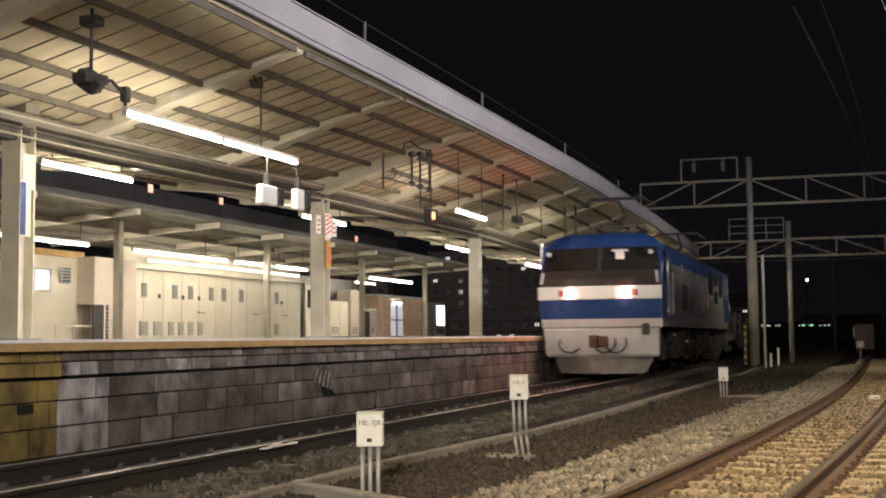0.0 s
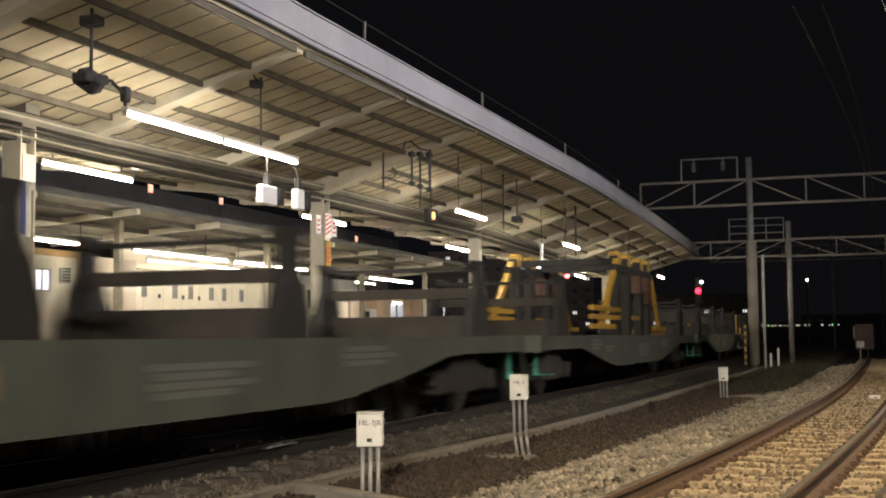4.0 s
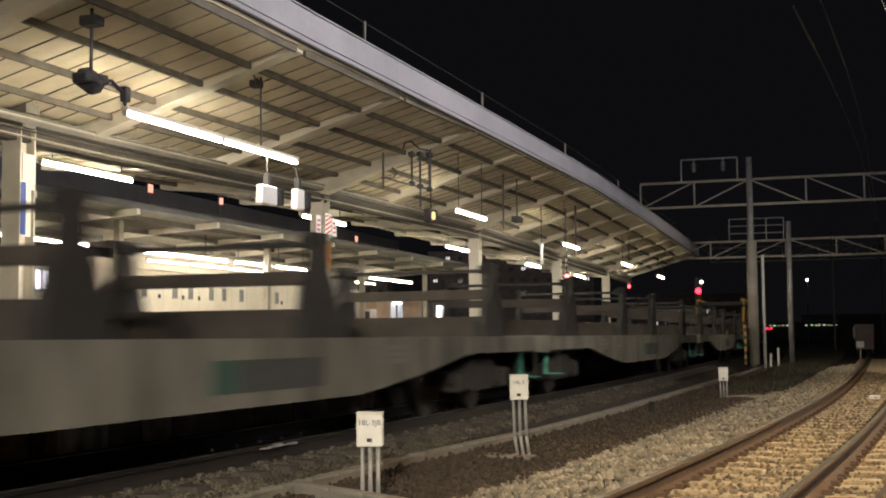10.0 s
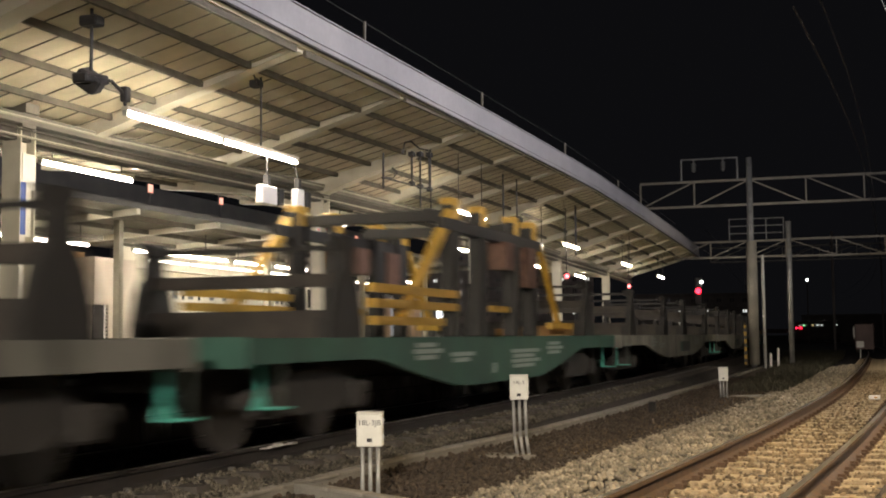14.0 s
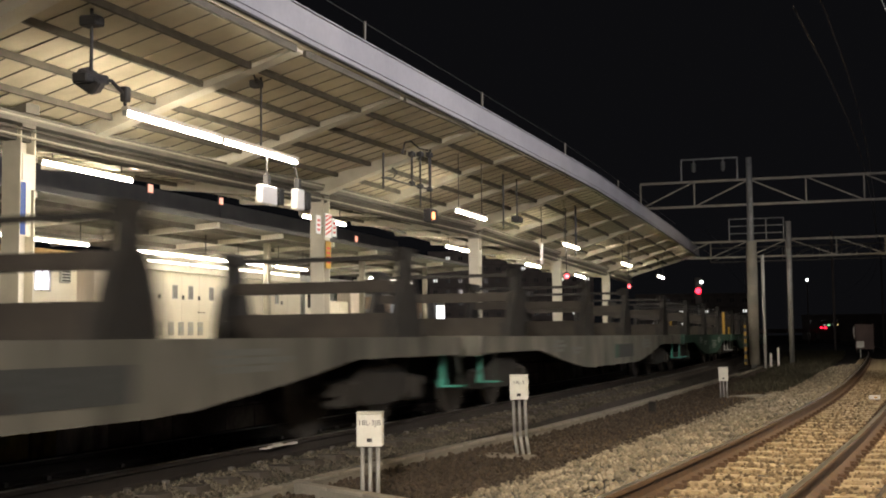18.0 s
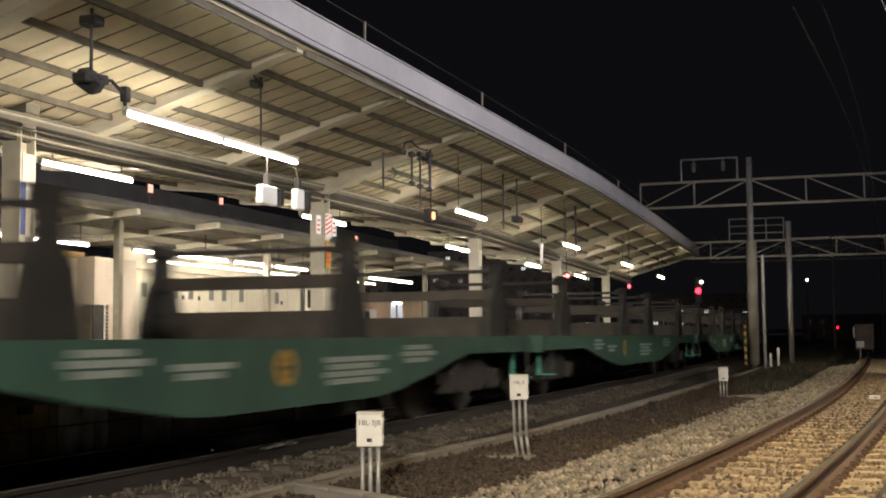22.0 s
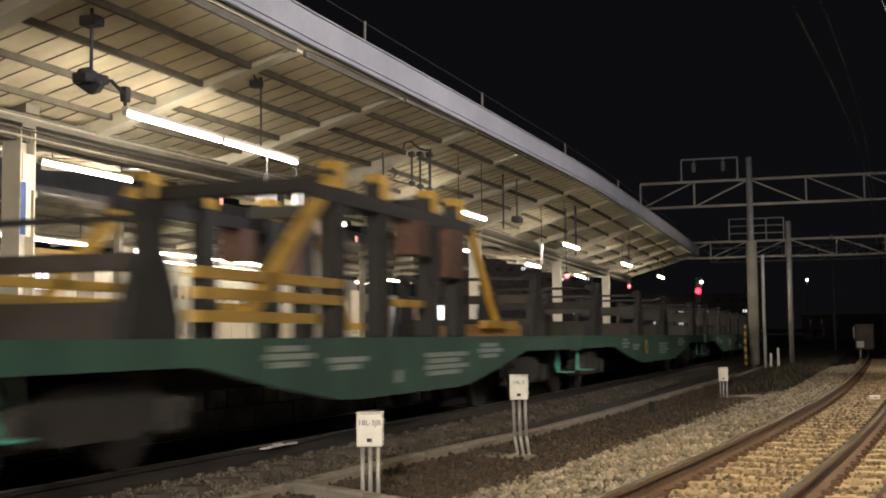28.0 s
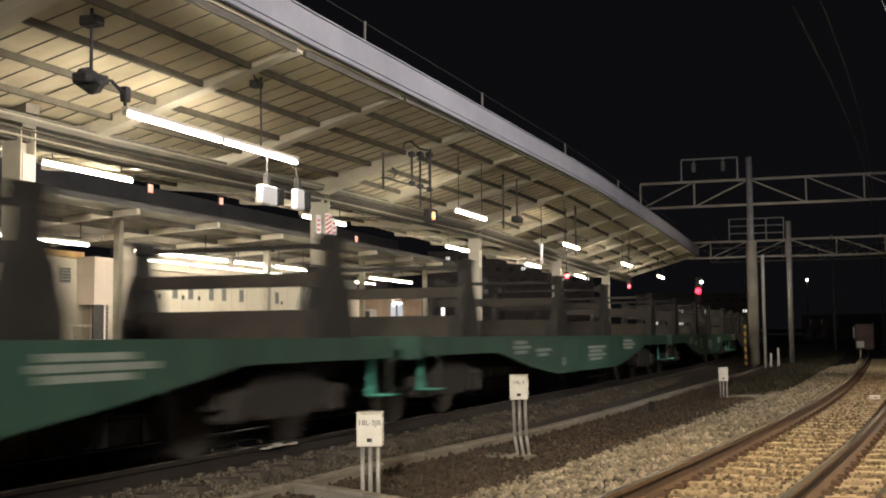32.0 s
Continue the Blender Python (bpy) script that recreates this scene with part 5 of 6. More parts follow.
def cab(t, flip, lit):
    """One end of the locomotive; flip turns it round for the rear."""
    m = Matrix.Translation((0, 17.1, 0)) @ Matrix.Rotation(math.pi, 4, "Z") if flip else Matrix.Identity(4)

    def put(name, bm, mat, label="", parent=None, smooth=False):
        ob = part(name, bm, mat, t if parent is None else parent, label, smooth=smooth)
        if parent is None:
            ob.matrix_basis = m
        return ob
    # rear skirt and bumper take the plough's darker tone, painting in dimmer light
    put("skirt", mask_band([(0.50, 0.10, 1.28), (0.56, 0.04, 1.32), (1.12, -0.02, 1.34), (1.16, 0.02, 1.34)], wrap=0.28), PLOUGH_DIM_REAR if flip else SKIRT_GREY, "light grey front skirt")
    put("bumper", mask_band([(1.161, 0.06, 1.37), (1.20, 0.01, 1.39), (1.36, -0.01, 1.40), (1.379, 0.0, 1.40)], wrap=0.35), PLOUGH_DIM_REAR if flip else SKIRT_GREY)
    put("blue_apron", mask_band([(1.38, -0.02, 1.41), (1.6, -0.06, 1.425), (1.819, -0.10, 1.43)], wrap=0.85), LOCO_BLUE, "deep blue lower front")
    put("white_belt", mask_band([(1.82, -0.12, 1.44), (1.84, -0.14, 1.445), (2.11, -0.14, 1.445), (2.13, -0.11, 1.44)], wrap=0.12), LOCO_WHITE, "white front belt")
    put("black_mask", mask_band([(2.131, -0.08, 1.40), (2.3, -0.03, 1.39), (2.50, 0.06, 1.37)], wrap=0.3), LOCO_BLACK, "black upper front")
    put("windscreen", mask_band([(2.501, 0.06, 1.365), (2.8, 0.19, 1.34), (3.05, 0.32, 1.31)], wrap=0.25), WINDSCREEN, "large dark windscreen")
    put("pillar", beam(bmesh.new(), (0, 0.045, 2.5), (0, 0.31, 3.06), 0.09, 0.03), LOCO_BLACK)
    put("brow", mask_band([(3.051, 0.33, 1.34), (3.12, 0.36, 1.34), (3.27, 0.46, 1.2), (3.38, 0.62, 0.95), (3.44, 0.95, 0.6)], wrap=0.3), LOCO_BLUE, "blue roof brow")
    for x in (-1, 1):
        sidebm = bmesh.new()
        for (ya, yb, za, zb, yc, yd) in ((0.25, 2.2, 1.38, 2.5, 0.25, 2.35), (0.25, 2.35, 2.5, 3.1, 0.5, 2.5)) if flip else ((0.25, 0.95, 1.38, 2.5, 0.25, 1.3), (0.25, 1.3, 2.5, 3.1, 0.5, 1.6)):
            vs = [sidebm.verts.new((x * 1.425, y, z)) for y, z in ((ya, za), (yb, za), (yd, zb), (yc, zb))]
            ws = [sidebm.verts.new((x * 1.30, y, z)) for y, z in ((ya, za), (yb, za), (yd, zb), (yc, zb))]
            sidebm.faces.new(vs)
            sidebm.faces.new(ws[::-1])
            for j in range(4):
                sidebm.faces.new((vs[j], vs[(j + 1) % 4], ws[(j + 1) % 4], ws[j]))
        cs = put("cab_side", sidebm, LOCO_BLUE, "blue cab side")
        put("cab_side_window", boxes((x * 1.429 - 0.003, x * 1.429 + 0.003, 0.46, 0.9, 2.22, 2.98)), WINDSCREEN, parent=cs)
        door = put("cab_door", boxes((x * 1.429 - 0.003, x * 1.429 + 0.003, 1.2 if flip else 1.32, 1.82, 1.45, 3.05 if flip else 2.84)), LOCO_BLUE if flip else LOCO_GREY, "cab door", parent=cs)
        put("cab_door_window", boxes((x * 1.434 - 0.003, x * 1.434 + 0.003, 1.36, 1.72, 2.22, 2.9)), WINDSCREEN, parent=cs)
        for y in () if flip else (1.12, 1.9):
            put("grab_rail", rods(((x * 1.455, y, 1.5), (x * 1.455, y, 2.5), 0.011)), LOCO_BLUE if flip else GALV, parent=cs)
    for x in (-0.69, 0.69):
        hl = put("headlight", boxes((x - 0.24, x + 0.24, -0.10, 0.0, 1.89, 2.06), bevel=0.02), LOCO_BLACK, "headlight recess")
        lens = rods(((x * 0.96, -0.09, 1.975), (x * 0.96, -0.155, 1.975), 0.088), seg=16)
        put("lens", lens, HEADLIGHT if lit else GLASS_DARK, "bright lit lens" if lit else "unlit lens", hl)
        put("red_lens", boxes((x + math.copysign(0.12, x) - 0.06, x + math.copysign(0.12, x) + 0.06, -0.13, -0.101, 1.91, 2.04), bevel=0.008), SIGN_RED, "dark red tail lens", hl)
    put("coupler", boxes((-0.17, 0.0, -0.42, 0.2, 0.72, 1.0), (0.03, 0.2, -0.36, 0.2, 0.74, 0.98), (-0.1, 0.1, 0.1, 0.8, 0.78, 0.95), bevel=0.02), COUPLER, "rusty knuckle coupler")
    for x, r in ((-0.9, 1), (0.62, -1), (0.36, -1)):
        hs = bmesh.new()
        pts = [(x, -0.06, 0.92), (x - 0.03 * r, -0.14, 0.76), (x + 0.1 * r, -0.16, 0.62), (x + 0.3 * r, -0.12, 0.6), (x + 0.45 * r, -0.06, 0.7)]
        for a, b in zip(pts, pts[1:]):
            rod(hs, a, b, 0.024, 6)
        put("brake_hose", hs, DARK_STEEL, "black brake hose", smooth=True)
    put("step_recess", boxes((0.98, 1.16, -0.02, 0.04, 1.0, 1.26), bevel=0.01), DARK_STEEL)
    pl = bmesh.new()
    rows = []
    for z, hw, y in ((0.12, 1.0, 0.0), (0.42, 1.15, 0.1), (0.50, 1.15, 0.12)):
        rows.append([pl.verts.new((hw * u, y + 0.45 * abs(u) ** 1.5 - 0.1, z)) for u in (-1, -0.6, -0.2, 0.2, 0.6, 1)])
    for a, b in zip(rows, rows[1:]):
        for j in range(5):
            pl.faces.new((a[j], a[j + 1], b[j + 1], b[j]))
    put("snow_plough", pl, PLOUGH_DIM_REAR, "dirty grey plough under the front")
    for x in (-1, 1):
        put("grab_rail", rods(((x * 1.36, -0.02, 2.2), (x * 1.33, 0.05, 2.46), 0.025)), LOCO_WHITE, "white grab rail")
        put("corner_light", boxes((x * 1.2 - 0.05, x * 1.2 + 0.05, 0.12, 0.16, 2.86, 2.95), bevel=0.01), LOCO_WHITE)
    put("driver_display", boxes((0.28, 0.66, 0.19, 0.25, 2.94, 2.985), (0.38, 0.58, 0.14, 0.2, 2.76, 2.94), bevel=0.008), LOCO_WHITE, "white sun visor behind the windscreen")


def loco():
    t = thing("locomotive", "blue and grey electric freight locomotive with lit headlights", "locomotive")
    cab(t, False, True)
    cab(t, True, False)
    lower = bmesh.new()
    box(lower, -1.42, 1.42, 0.9, 16.2, 1.20, 2.86)
    part("side_body", lower, LOCO_GREY, t, "glossy grey body side")
    part("upper_band", boxes((-1.424, 1.424, 1.2, 15.9, 2.72, 3.1)), LOCO_BLUE, t, "blue upper band")
    part("body_base", boxes((-1.40, 1.40, 0.45, 16.65, 1.18, 1.376)), LOCO_GREY, t)
    rf = bmesh.new()
    prof = [(-1.425, 3.1), (-1.25, 3.13), (-0.9, 3.22), (-0.5, 3.4), (0.5, 3.4), (0.9, 3.22), (1.25, 3.13), (1.425, 3.1)]
    ends = [[rf.verts.new((x, y, z)) for x, z in prof] for y in (0.9, 16.2)]
    for j in range(len(prof) - 1):
        rf.faces.new((ends[0][j], ends[0][j + 1], ends[1][j + 1], ends[1][j]))
    rf.faces.new(ends[0])
    rf.faces.new(ends[1][::-1])
    part("roof", rf, LOCO_ROOF, t, "sooty blue rounded roof")
    each("gutter", ((1.425, 1.45, 0.9, 16.2, 3.07, 3.11), (-1.45, -1.425, 0.9, 16.2, 3.07, 3.11)), DARK_STEEL, t)
    for y0, y1, h in ((4.6, 7.2, 0.22), (7.5, 9.6, 0.3), (10.0, 12.6, 0.22)):
        part("roof_box", boxes((-0.48, 0.48, y0, y1, 3.39, 3.34 + h * 0.7), bevel=0.02), DARK_STEEL, t, "dark roof equipment")
    for y in (2.9, 14.3):
        base = bmesh.new()
        ring = [(-0.55, y - 0.9, 3.68), (0.55, y - 0.9, 3.68), (0.55, y + 0.9, 3.68), (-0.55, y + 0.9, 3.68)]
        for j in range(4):
            beam(base, ring[j], ring[(j + 1) % 4], 0.06, 0.06)
        pn = part("pantograph", base, DARK_STEEL, t, "raised dark pantograph")
        part("lower_arm", rods(((0, y - 0.8, 3.7), (0, y + 0.95, 4.1), 0.04)), DARK_STEEL, pn)
        part("upper_arm", rods(((0, y + 0.95, 4.1), (0, y - 0.15, 4.45), 0.03)), DARK_STEEL, pn)
        for dy in (-0.16, 0.16):
            hd = bmesh.new()
            pts = [(-0.92, y - 0.15 + dy, 4.27), (-0.66, y - 0.15 + dy, 4.46), (0.66, y - 0.15 + dy, 4.46), (0.92, y - 0.15 + dy, 4.27)]
            for a, b in zip(pts, pts[1:]):
                rod(hd, a, b, 0.026, 6)
            part("collector_head", hd, DARK_STEEL, pn)
        for x in (-0.5, 0.5):
            for dy in (-0.85, 0.85):
                part("insulator", rods(((x, y + dy, 3.36), (x, y + dy, 3.68), 0.05)), COUPLER, pn)
    for x in (1, -1):
        a, b = (1.421, 1.426) if x > 0 else (-1.426, -1.421)
        for y0, y1, z0, z1 in ((3.95, 4.5, 2.58, 2.86), (6.3, 6.8, 2.58, 2.86), (8.55, 9.05, 2.58, 2.86)):
            part("porthole", boxes((a, b, y0, y1, z0, z1), bevel=0.0), WINDSCREEN, t, "small dark side window")
        for y0, y1, z0, z1 in ((10.15, 11.4, 2.24, 2.97), (11.76, 12.84, 2.56, 2.97), (11.76, 12.84, 1.99, 2.38), (13.32, 14.45, 2.24, 2.97)):
            o = 0.004 * x
            g = part("vent_grille", boxes((a + o, b + o, y0, y1, z0, z1)), LOUVRE, t, "dark louvred grille")
            n = int((z1 - z0) / 0.07)
            each("slat", [(min(a, b) + min(2 * o, 3 * o), max(a, b) + max(2 * o, 3 * o), y0 + 0.03, y1 - 0.03, z0 + 0.02 + 0.07 * k, z0 + 0.045 + 0.07 * k) for k in range(n)], LOUVRE, g)
        lv = part("louvre", boxes((a, b, 3.55, 5.0, 1.60, 2.31)), LOCO_GREY, t, "grey louvred panel")
        for k in range(10):
            part("louvre_slot", boxes((a + 0.005 * x, b + 0.005 * x, 3.59, 4.96, 1.632 + 0.067 * k, 1.668 + 0.067 * k)), LOUVRE, lv)
        em = part("emblem", boxes((a, b, 9.06, 9.36, 1.80, 2.02), (a, b, 9.0, 9.2, 2.021, 2.12), (a, b, 9.361, 9.45, 1.80, 1.9)), SIGN_RED, t, "red and white emblem")
        part("emblem_white", boxes((a, b, 9.46, 9.62, 1.82, 1.95), (a, b, 9.66, 9.98, 1.74, 2.08), (a, b, 9.46, 9.56, 1.97, 2.06)), LOCO_WHITE, em)
        part("emblem_line", boxes((a, b, 8.75, 9.66, 1.725, 1.77)), LOCO_WHITE, em)
        part("marking", boxes((a, b, 0.82 + 0.3, 0.98 + 0.3, 1.52, 1.64)), LOCO_WHITE, t)
    for y in (3.0, 8.55, 14.1):
        bg = part("bogie", boxes((-1.0, 1.0, y - 0.3, y + 0.3, 0.5, 0.8), bevel=0.03), LOCO_UNDER, t, "dirty bogie")
        for x in (-1.06, 1.06):
            part("side_frame", boxes((x - 0.06, x + 0.06, y - 1.75, y + 1.75, 0.42, 0.72), bevel=0.03), LOCO_UNDER, bg)
        for dy in (-1.25, 1.25):
            for x in (-1, 1):
                w = part("wheel", rods(((x * 0.50, y + dy, 0.50), (x * 0.62, y + dy, 0.50), 0.5), seg=24), LOCO_UNDER, bg)
            part("axle", rods(((-0.5, y + dy, 0.5), (0.5, y + dy, 0.5), 0.08)), LOCO_UNDER, bg)
            for x in (-1, 1):
                part("axle_box", boxes((x * 1.12 - 0.14, x * 1.12 + 0.14, y + dy - 0.2, y + dy + 0.2, 0.38, 0.68), bevel=0.04), LOCO_UNDER, bg)
                for d2 in (-0.38, 0.38):
                    part("spring", rods(((x * 1.1, y + dy + d2, 0.55), (x * 1.1, y + dy + d2, 0.95), 0.09)), LOCO_UNDER, bg)
        for x in (-1, 1):
            part("damper", rods(((x * 1.22, y - 0.9, 0.8), (x * 1.22, y + 0.2, 1.05), 0.05)), LOCO_UNDER, bg)
    for y0, y1 in ((5.1, 6.4), (10.6, 11.9)):
        part("equipment_box", boxes((-1.25, 1.25, y0, y1, 0.45, 1.17), bevel=0.05), LOCO_UNDER, t, "dirty underfloor box")
    part("underframe", boxes((-1.0, 1.0, 0.6, 16.5, 0.95, 1.179)), LOCO_UNDER, t)
    each("step_light", ((1.30, 1.36, 2.75, 2.95, 0.97, 1.02), (1.30, 1.36, 5.3, 5.36, 0.8, 0.84)), GALV, t)
    return t


def sill(length, taper0, taper1, deep):
    """A fish-bellied side sill as a plate."""
    a, b = 0.42, length - 0.42
    low = 0.78
    prof = [(a, 0.985), (a, low), (taper0, low), (taper0 + (taper1 - taper0) * 0.5, (low + deep) / 2 - 0.01), (taper1, deep + 0.02), (taper1 + 0.5, deep), (length - taper1 - 0.5, deep), (length - taper1, deep + 0.02),
            (length - taper0 - (taper1 - taper0) * 0.5, (low + deep) / 2 - 0.01), (length - taper0, low), (b, low), (b, 0.985)]
    bm = bmesh.new()
    for x0, x1 in ((1.24, 1.30), (-1.30, -1.24)):
        p0 = [bm.verts.new((x0, y, z)) for y, z in prof]
        p1 = [bm.verts.new((x1, y, z)) for y, z in prof]
        bm.faces.new(p0)
        bm.faces.new(p1[::-1])
        for j in range(len(prof)):
            k = (j + 1) % len(prof)
            bm.faces.new((p0[j], p0[k], p1[k], p1[j]))
    return bm


def rack_plate(w, h):
    """A splayed side plate of a rail rack."""
    prof = [(-w / 2, 0), (w / 2, 0), (w * 0.49, h * 0.16), (w * 0.36, h * 0.48), (w * 0.2, h * 0.66), (w * 0.18, h * 0.86), (w * 0.27, h), (-w * 0.27, h), (-w * 0.18, h * 0.86), (-w * 0.2, h * 0.66), (-w * 0.36, h * 0.48), (-w * 0.49, h * 0.16)]
    bm = bmesh.new()
    p0 = [bm.verts.new((-0.05, y, z)) for y, z in prof]
    p1 = [bm.verts.new((0.05, y, z)) for y, z in prof]
    bm.faces.new(p0)
    bm.faces.new(p1[::-1])
    for j in range(len(prof)):
        k = (j + 1) % len(prof)
        bm.faces.new((p0[j], p0[k], p1[k], p1[j]))
    return bm


def rack(t, y, w, h):
    """A rail rack standing across the deck: base, middle and top beams between two bell-shaped side plates."""
    # base and middle beams use a lighter steel, the light they catch painted in
    r = piece("rail_rack", shared("rack_base", lambda: boxes((-1.03, 1.03, -0.1, 0.1, 0, 0.27)), RACK_LIT, "rail_rack"), t, pose(0, y, 0.99), "dark steel rail rack across the deck")
    piece("middle_beam", shared("rack_middle", lambda: boxes((-1.05, 1.05, -0.07, 0.07, 0, 0.13)), RACK_LIT, ""), r, pose(0, 0, 0.50))
    piece("top_beam", shared("rack_top", lambda: boxes((-1.0, 1.0, -0.03, 0.03, 0, 0.05)), RACK, ""), r, pose(0, 0, 0.86))
    for x in (-1.08, 1.08):
        piece("side_plate", shared(("rack_plate", w, h), lambda: rack_plate(w, h), RACK, "side_plate"), r, pose(x, 0, 0))
        piece("top_hook", shared("rack_hook", lambda: boxes((-0.07, 0.07, -0.12, 0.12, 0, 0.12), bevel=0.02), RACK, "top_hook"), r, pose(x * 0.93, 0, h - 0.14))
        for dy in (-0.26, 0.26):
            piece("foot_gusset", shared("rack_gusset", lambda: boxes((-0.05, 0.05, -0.03, 0.03, 0, 0.2), bevel=0.008), RACK, ""), r, pose(x * 0.9, dy, 0.0))


MESHES = {}


def shared(key, make, mat, name):
    if key not in MESHES:
        MESHES[key] = mesh_of(make(), mat, name)
    return MESHES[key]


def piece(name, me, parent, m=None, label=""):
    ob = new(name, me)
    ob.parent = parent
    if m is not None:
        ob.matrix_basis = m
    if label:
        ob["label"] = label
    return ob


def wheelset():
    bm = bmesh.new()
    for x in (-1, 1):
        rod(bm, (x * 0.51, 0, 0.43), (x * 0.62, 0, 0.43), 0.43, 22)
    rod(bm, (-0.95, 0, 0.43), (0.95, 0, 0.43), 0.07, 8)
    return bm


def bogie_side():
    """One cast side frame of a bogie, in the middle of its bolster's end."""
    bm = bmesh.new()
    prof = [(-1.2, 0.42), (-1.2, 0.54), (-0.75, 0.58), (-0.42, 0.70), (0.42, 0.70), (0.75, 0.58), (1.2, 0.54), (1.2, 0.42), (0.8, 0.44), (0.45, 0.30), (-0.45, 0.30), (-0.8, 0.44)]
    p0 = [bm.verts.new((-0.07, y, z)) for y, z in prof]
    p1 = [bm.verts.new((0.07, y, z)) for y, z in prof]
    bm.faces.new(p0)
    bm.faces.new(p1[::-1])
    for j in range(len(prof)):
        k = (j + 1) % len(prof)
        bm.faces.new((p0[j], p0[k], p1[k], p1[j]))
    return bm


def end_step():
    """A shunter's step: a hanger flaring into a foot plate that stands out from the wagon."""
    bm = bmesh.new()
    prof = [(-0.04, 0.385), (0.04, 0.385), (0.04, 0.11), (0.085, 0.085), (0.11, 0.0), (-0.11, 0.0), (-0.085, 0.085), (-0.04, 0.11)]
    p0 = [bm.verts.new((-0.012, y, z)) for y, z in prof]
    p1 = [bm.verts.new((0.012, y, z)) for y, z in prof]
    bm.faces.new(p0)
    bm.faces.new(p1[::-1])
    for j in range(len(prof)):
        k = (j + 1) % len(prof)
        bm.faces.new((p0[j], p0[k], p1[k], p1[j]))
    box(bm, 0.013, 0.25, -0.11, 0.11, 0.0, 0.016)
    return bm


def step_stay():
    """The thin stay between a step's outer edge and the wagon."""
    bm = bmesh.new()
    rod(bm, (0.21, 0.0, 0.015), (0.21, 0.0, 0.38), 0.009, 6)
    rod(bm, (0.21, 0.0, 0.38), (0.0, 0.0, 0.38), 0.009, 6)
    return bm


def wagon(spec):
    """spec: paint, length, racks, extras."""
    paint_name, length, extras, racks = spec
    paint = {"green": WAGON_GREEN, "dull": WAGON_DULL, "grey": WAGON_GREY}[paint_name]
    word = {"green": "weathered green", "dull": "dull grey-green", "grey": "dirty grey"}[paint_name]
    label = word + " empty bogie flat wagon fitted with rail racks"
    if "gantry" in extras:
        label = word + " bogie flat wagon carrying a yellow rail-handling gantry"
    t = thing("flat_wagon", label, "wagon", group="wagons of the train")
    long_, size_ = length > 16, round(length, 2)
    t0, t1 = (3.3, 6.2) if long_ else (3.0, 5.4)
    piece("side_sill", shared(("sill", paint_name, size_), lambda: sill(length, t0, t1, 0.40 if paint_name != "grey" else 0.44), paint, "side_sill"), t, label="fish-bellied painted side sill")
    piece("deck", shared(("deck", paint_name, size_), lambda: boxes((-1.24, 1.24, 0.42, length - 0.42, 0.93, 0.99), (-1.31, 1.31, 0.36, 0.42, 0.75, 1.0), (-1.31, 1.31, length - 0.42, length - 0.36, 0.75, 1.0)), paint, "deck"), t)
    piece("centre_beam", shared(("centre", size_), lambda: boxes((-0.25, 0.25, 0.5, length - 0.5, 0.55, 0.93), (-1.0, 1.0, length * 0.42, length * 0.58, 0.5, 0.8)), UNDER, "centre_beam"), t)
    for y, r in ((0.36, 0), (length - 0.36, 180)):
        piece("coupler", shared("coupler", lambda: boxes((-0.12, 0.12, -0.36, 0.1, 0.75, 1.0 - 0.05), (-0.06, 0.06, 0.0, 0.3, 0.8, 0.9)), COUPLER, "coupler"), t, pose(0, y, 0, 0, 0, r))
    for y, s in ((0.7, 1), (length - 0.7, -1)):
        for x in (1, -1):
            mat = STEP_WHITE if ("white_front" in extras and y < 5) or ("white_rear" in extras and y > 5) else TEAL
            st = piece("end_step", shared(("step", mat.name), end_step, mat, "end_step"), t, pose(x * 1.09, y + 0.27, 0.40, 0, 0, 0 if x > 0 else 180), "teal shunter's step" if mat is TEAL else "white shunter's step")
            # dull colour on the stay stands in for the weaker light it gets
            piece("stay", shared("step_stay", step_stay, WAGON_DULL, "stay"), st)
    for y in (2.15, length - 2.15):
        bg = piece("bogie", shared("bogie", lambda: boxes((-0.95, 0.95, -0.2, 0.2, 0.5, 0.74)), UNDER, "bogie"), t, pose(0, y, 0), "rusty cast bogie")
        for x in (-0.98, 0.98):
            piece("side_frame", shared("bogie_side", bogie_side, UNDER, "side_frame"), bg, pose(x, 0, 0))
            for dy in (-0.875, 0.875):
                piece("axle_box", shared("axle_box", lambda: boxes((-0.13, 0.13, -0.15, 0.15, 0.3, 0.56), bevel=0.03), UNDER, "axle_box"), bg, pose(x, dy, 0))
        for dy in (-0.875, 0.875):
            piece("wheelset", shared("wheelset", wheelset, WHEEL, "wheelset"), bg, pose(0, dy, 0))
    # unreadable stencilling in bars on both sides
    for x, r in ((1.301, 0), (-1.301, 180)):
        mark = STENCIL if paint_name == "green" else STENCIL_DIM
        for y, w, rows_, z in ((4.0, 0.88, 3, 0.74), (5.2, 0.85, 2, 0.69), (8.65 if long_ else 7.65, 1.45, 4, 0.56), (11.75 if long_ else 9.5, 1.3 if long_ else 1.0, 3, 0.72)):
            for k in range(rows_):
                piece("stencil_mark", shared(("mark", mark.name, w, k % 2), lambda: boxes((0, 0.002, 0.0 if k % 2 else 0.08, w * (1.0 if k % 2 else 0.8), 0, 0.05)), mark, "stencil_mark"), t, pose(x, y if x > 0 else y + w, z + 0.068 * k, 0, 0, r))
        if paint_name == "green" and "disk" not in extras:
            piece("stencil_square", shared("mark_square", lambda: boxes((0, 0.002, 0, 0.16, 0, 0.13)), STENCIL, "stencil_square"), t, pose(x, 6.8 if x > 0 else 6.96, 0.52, 0, 0, r))
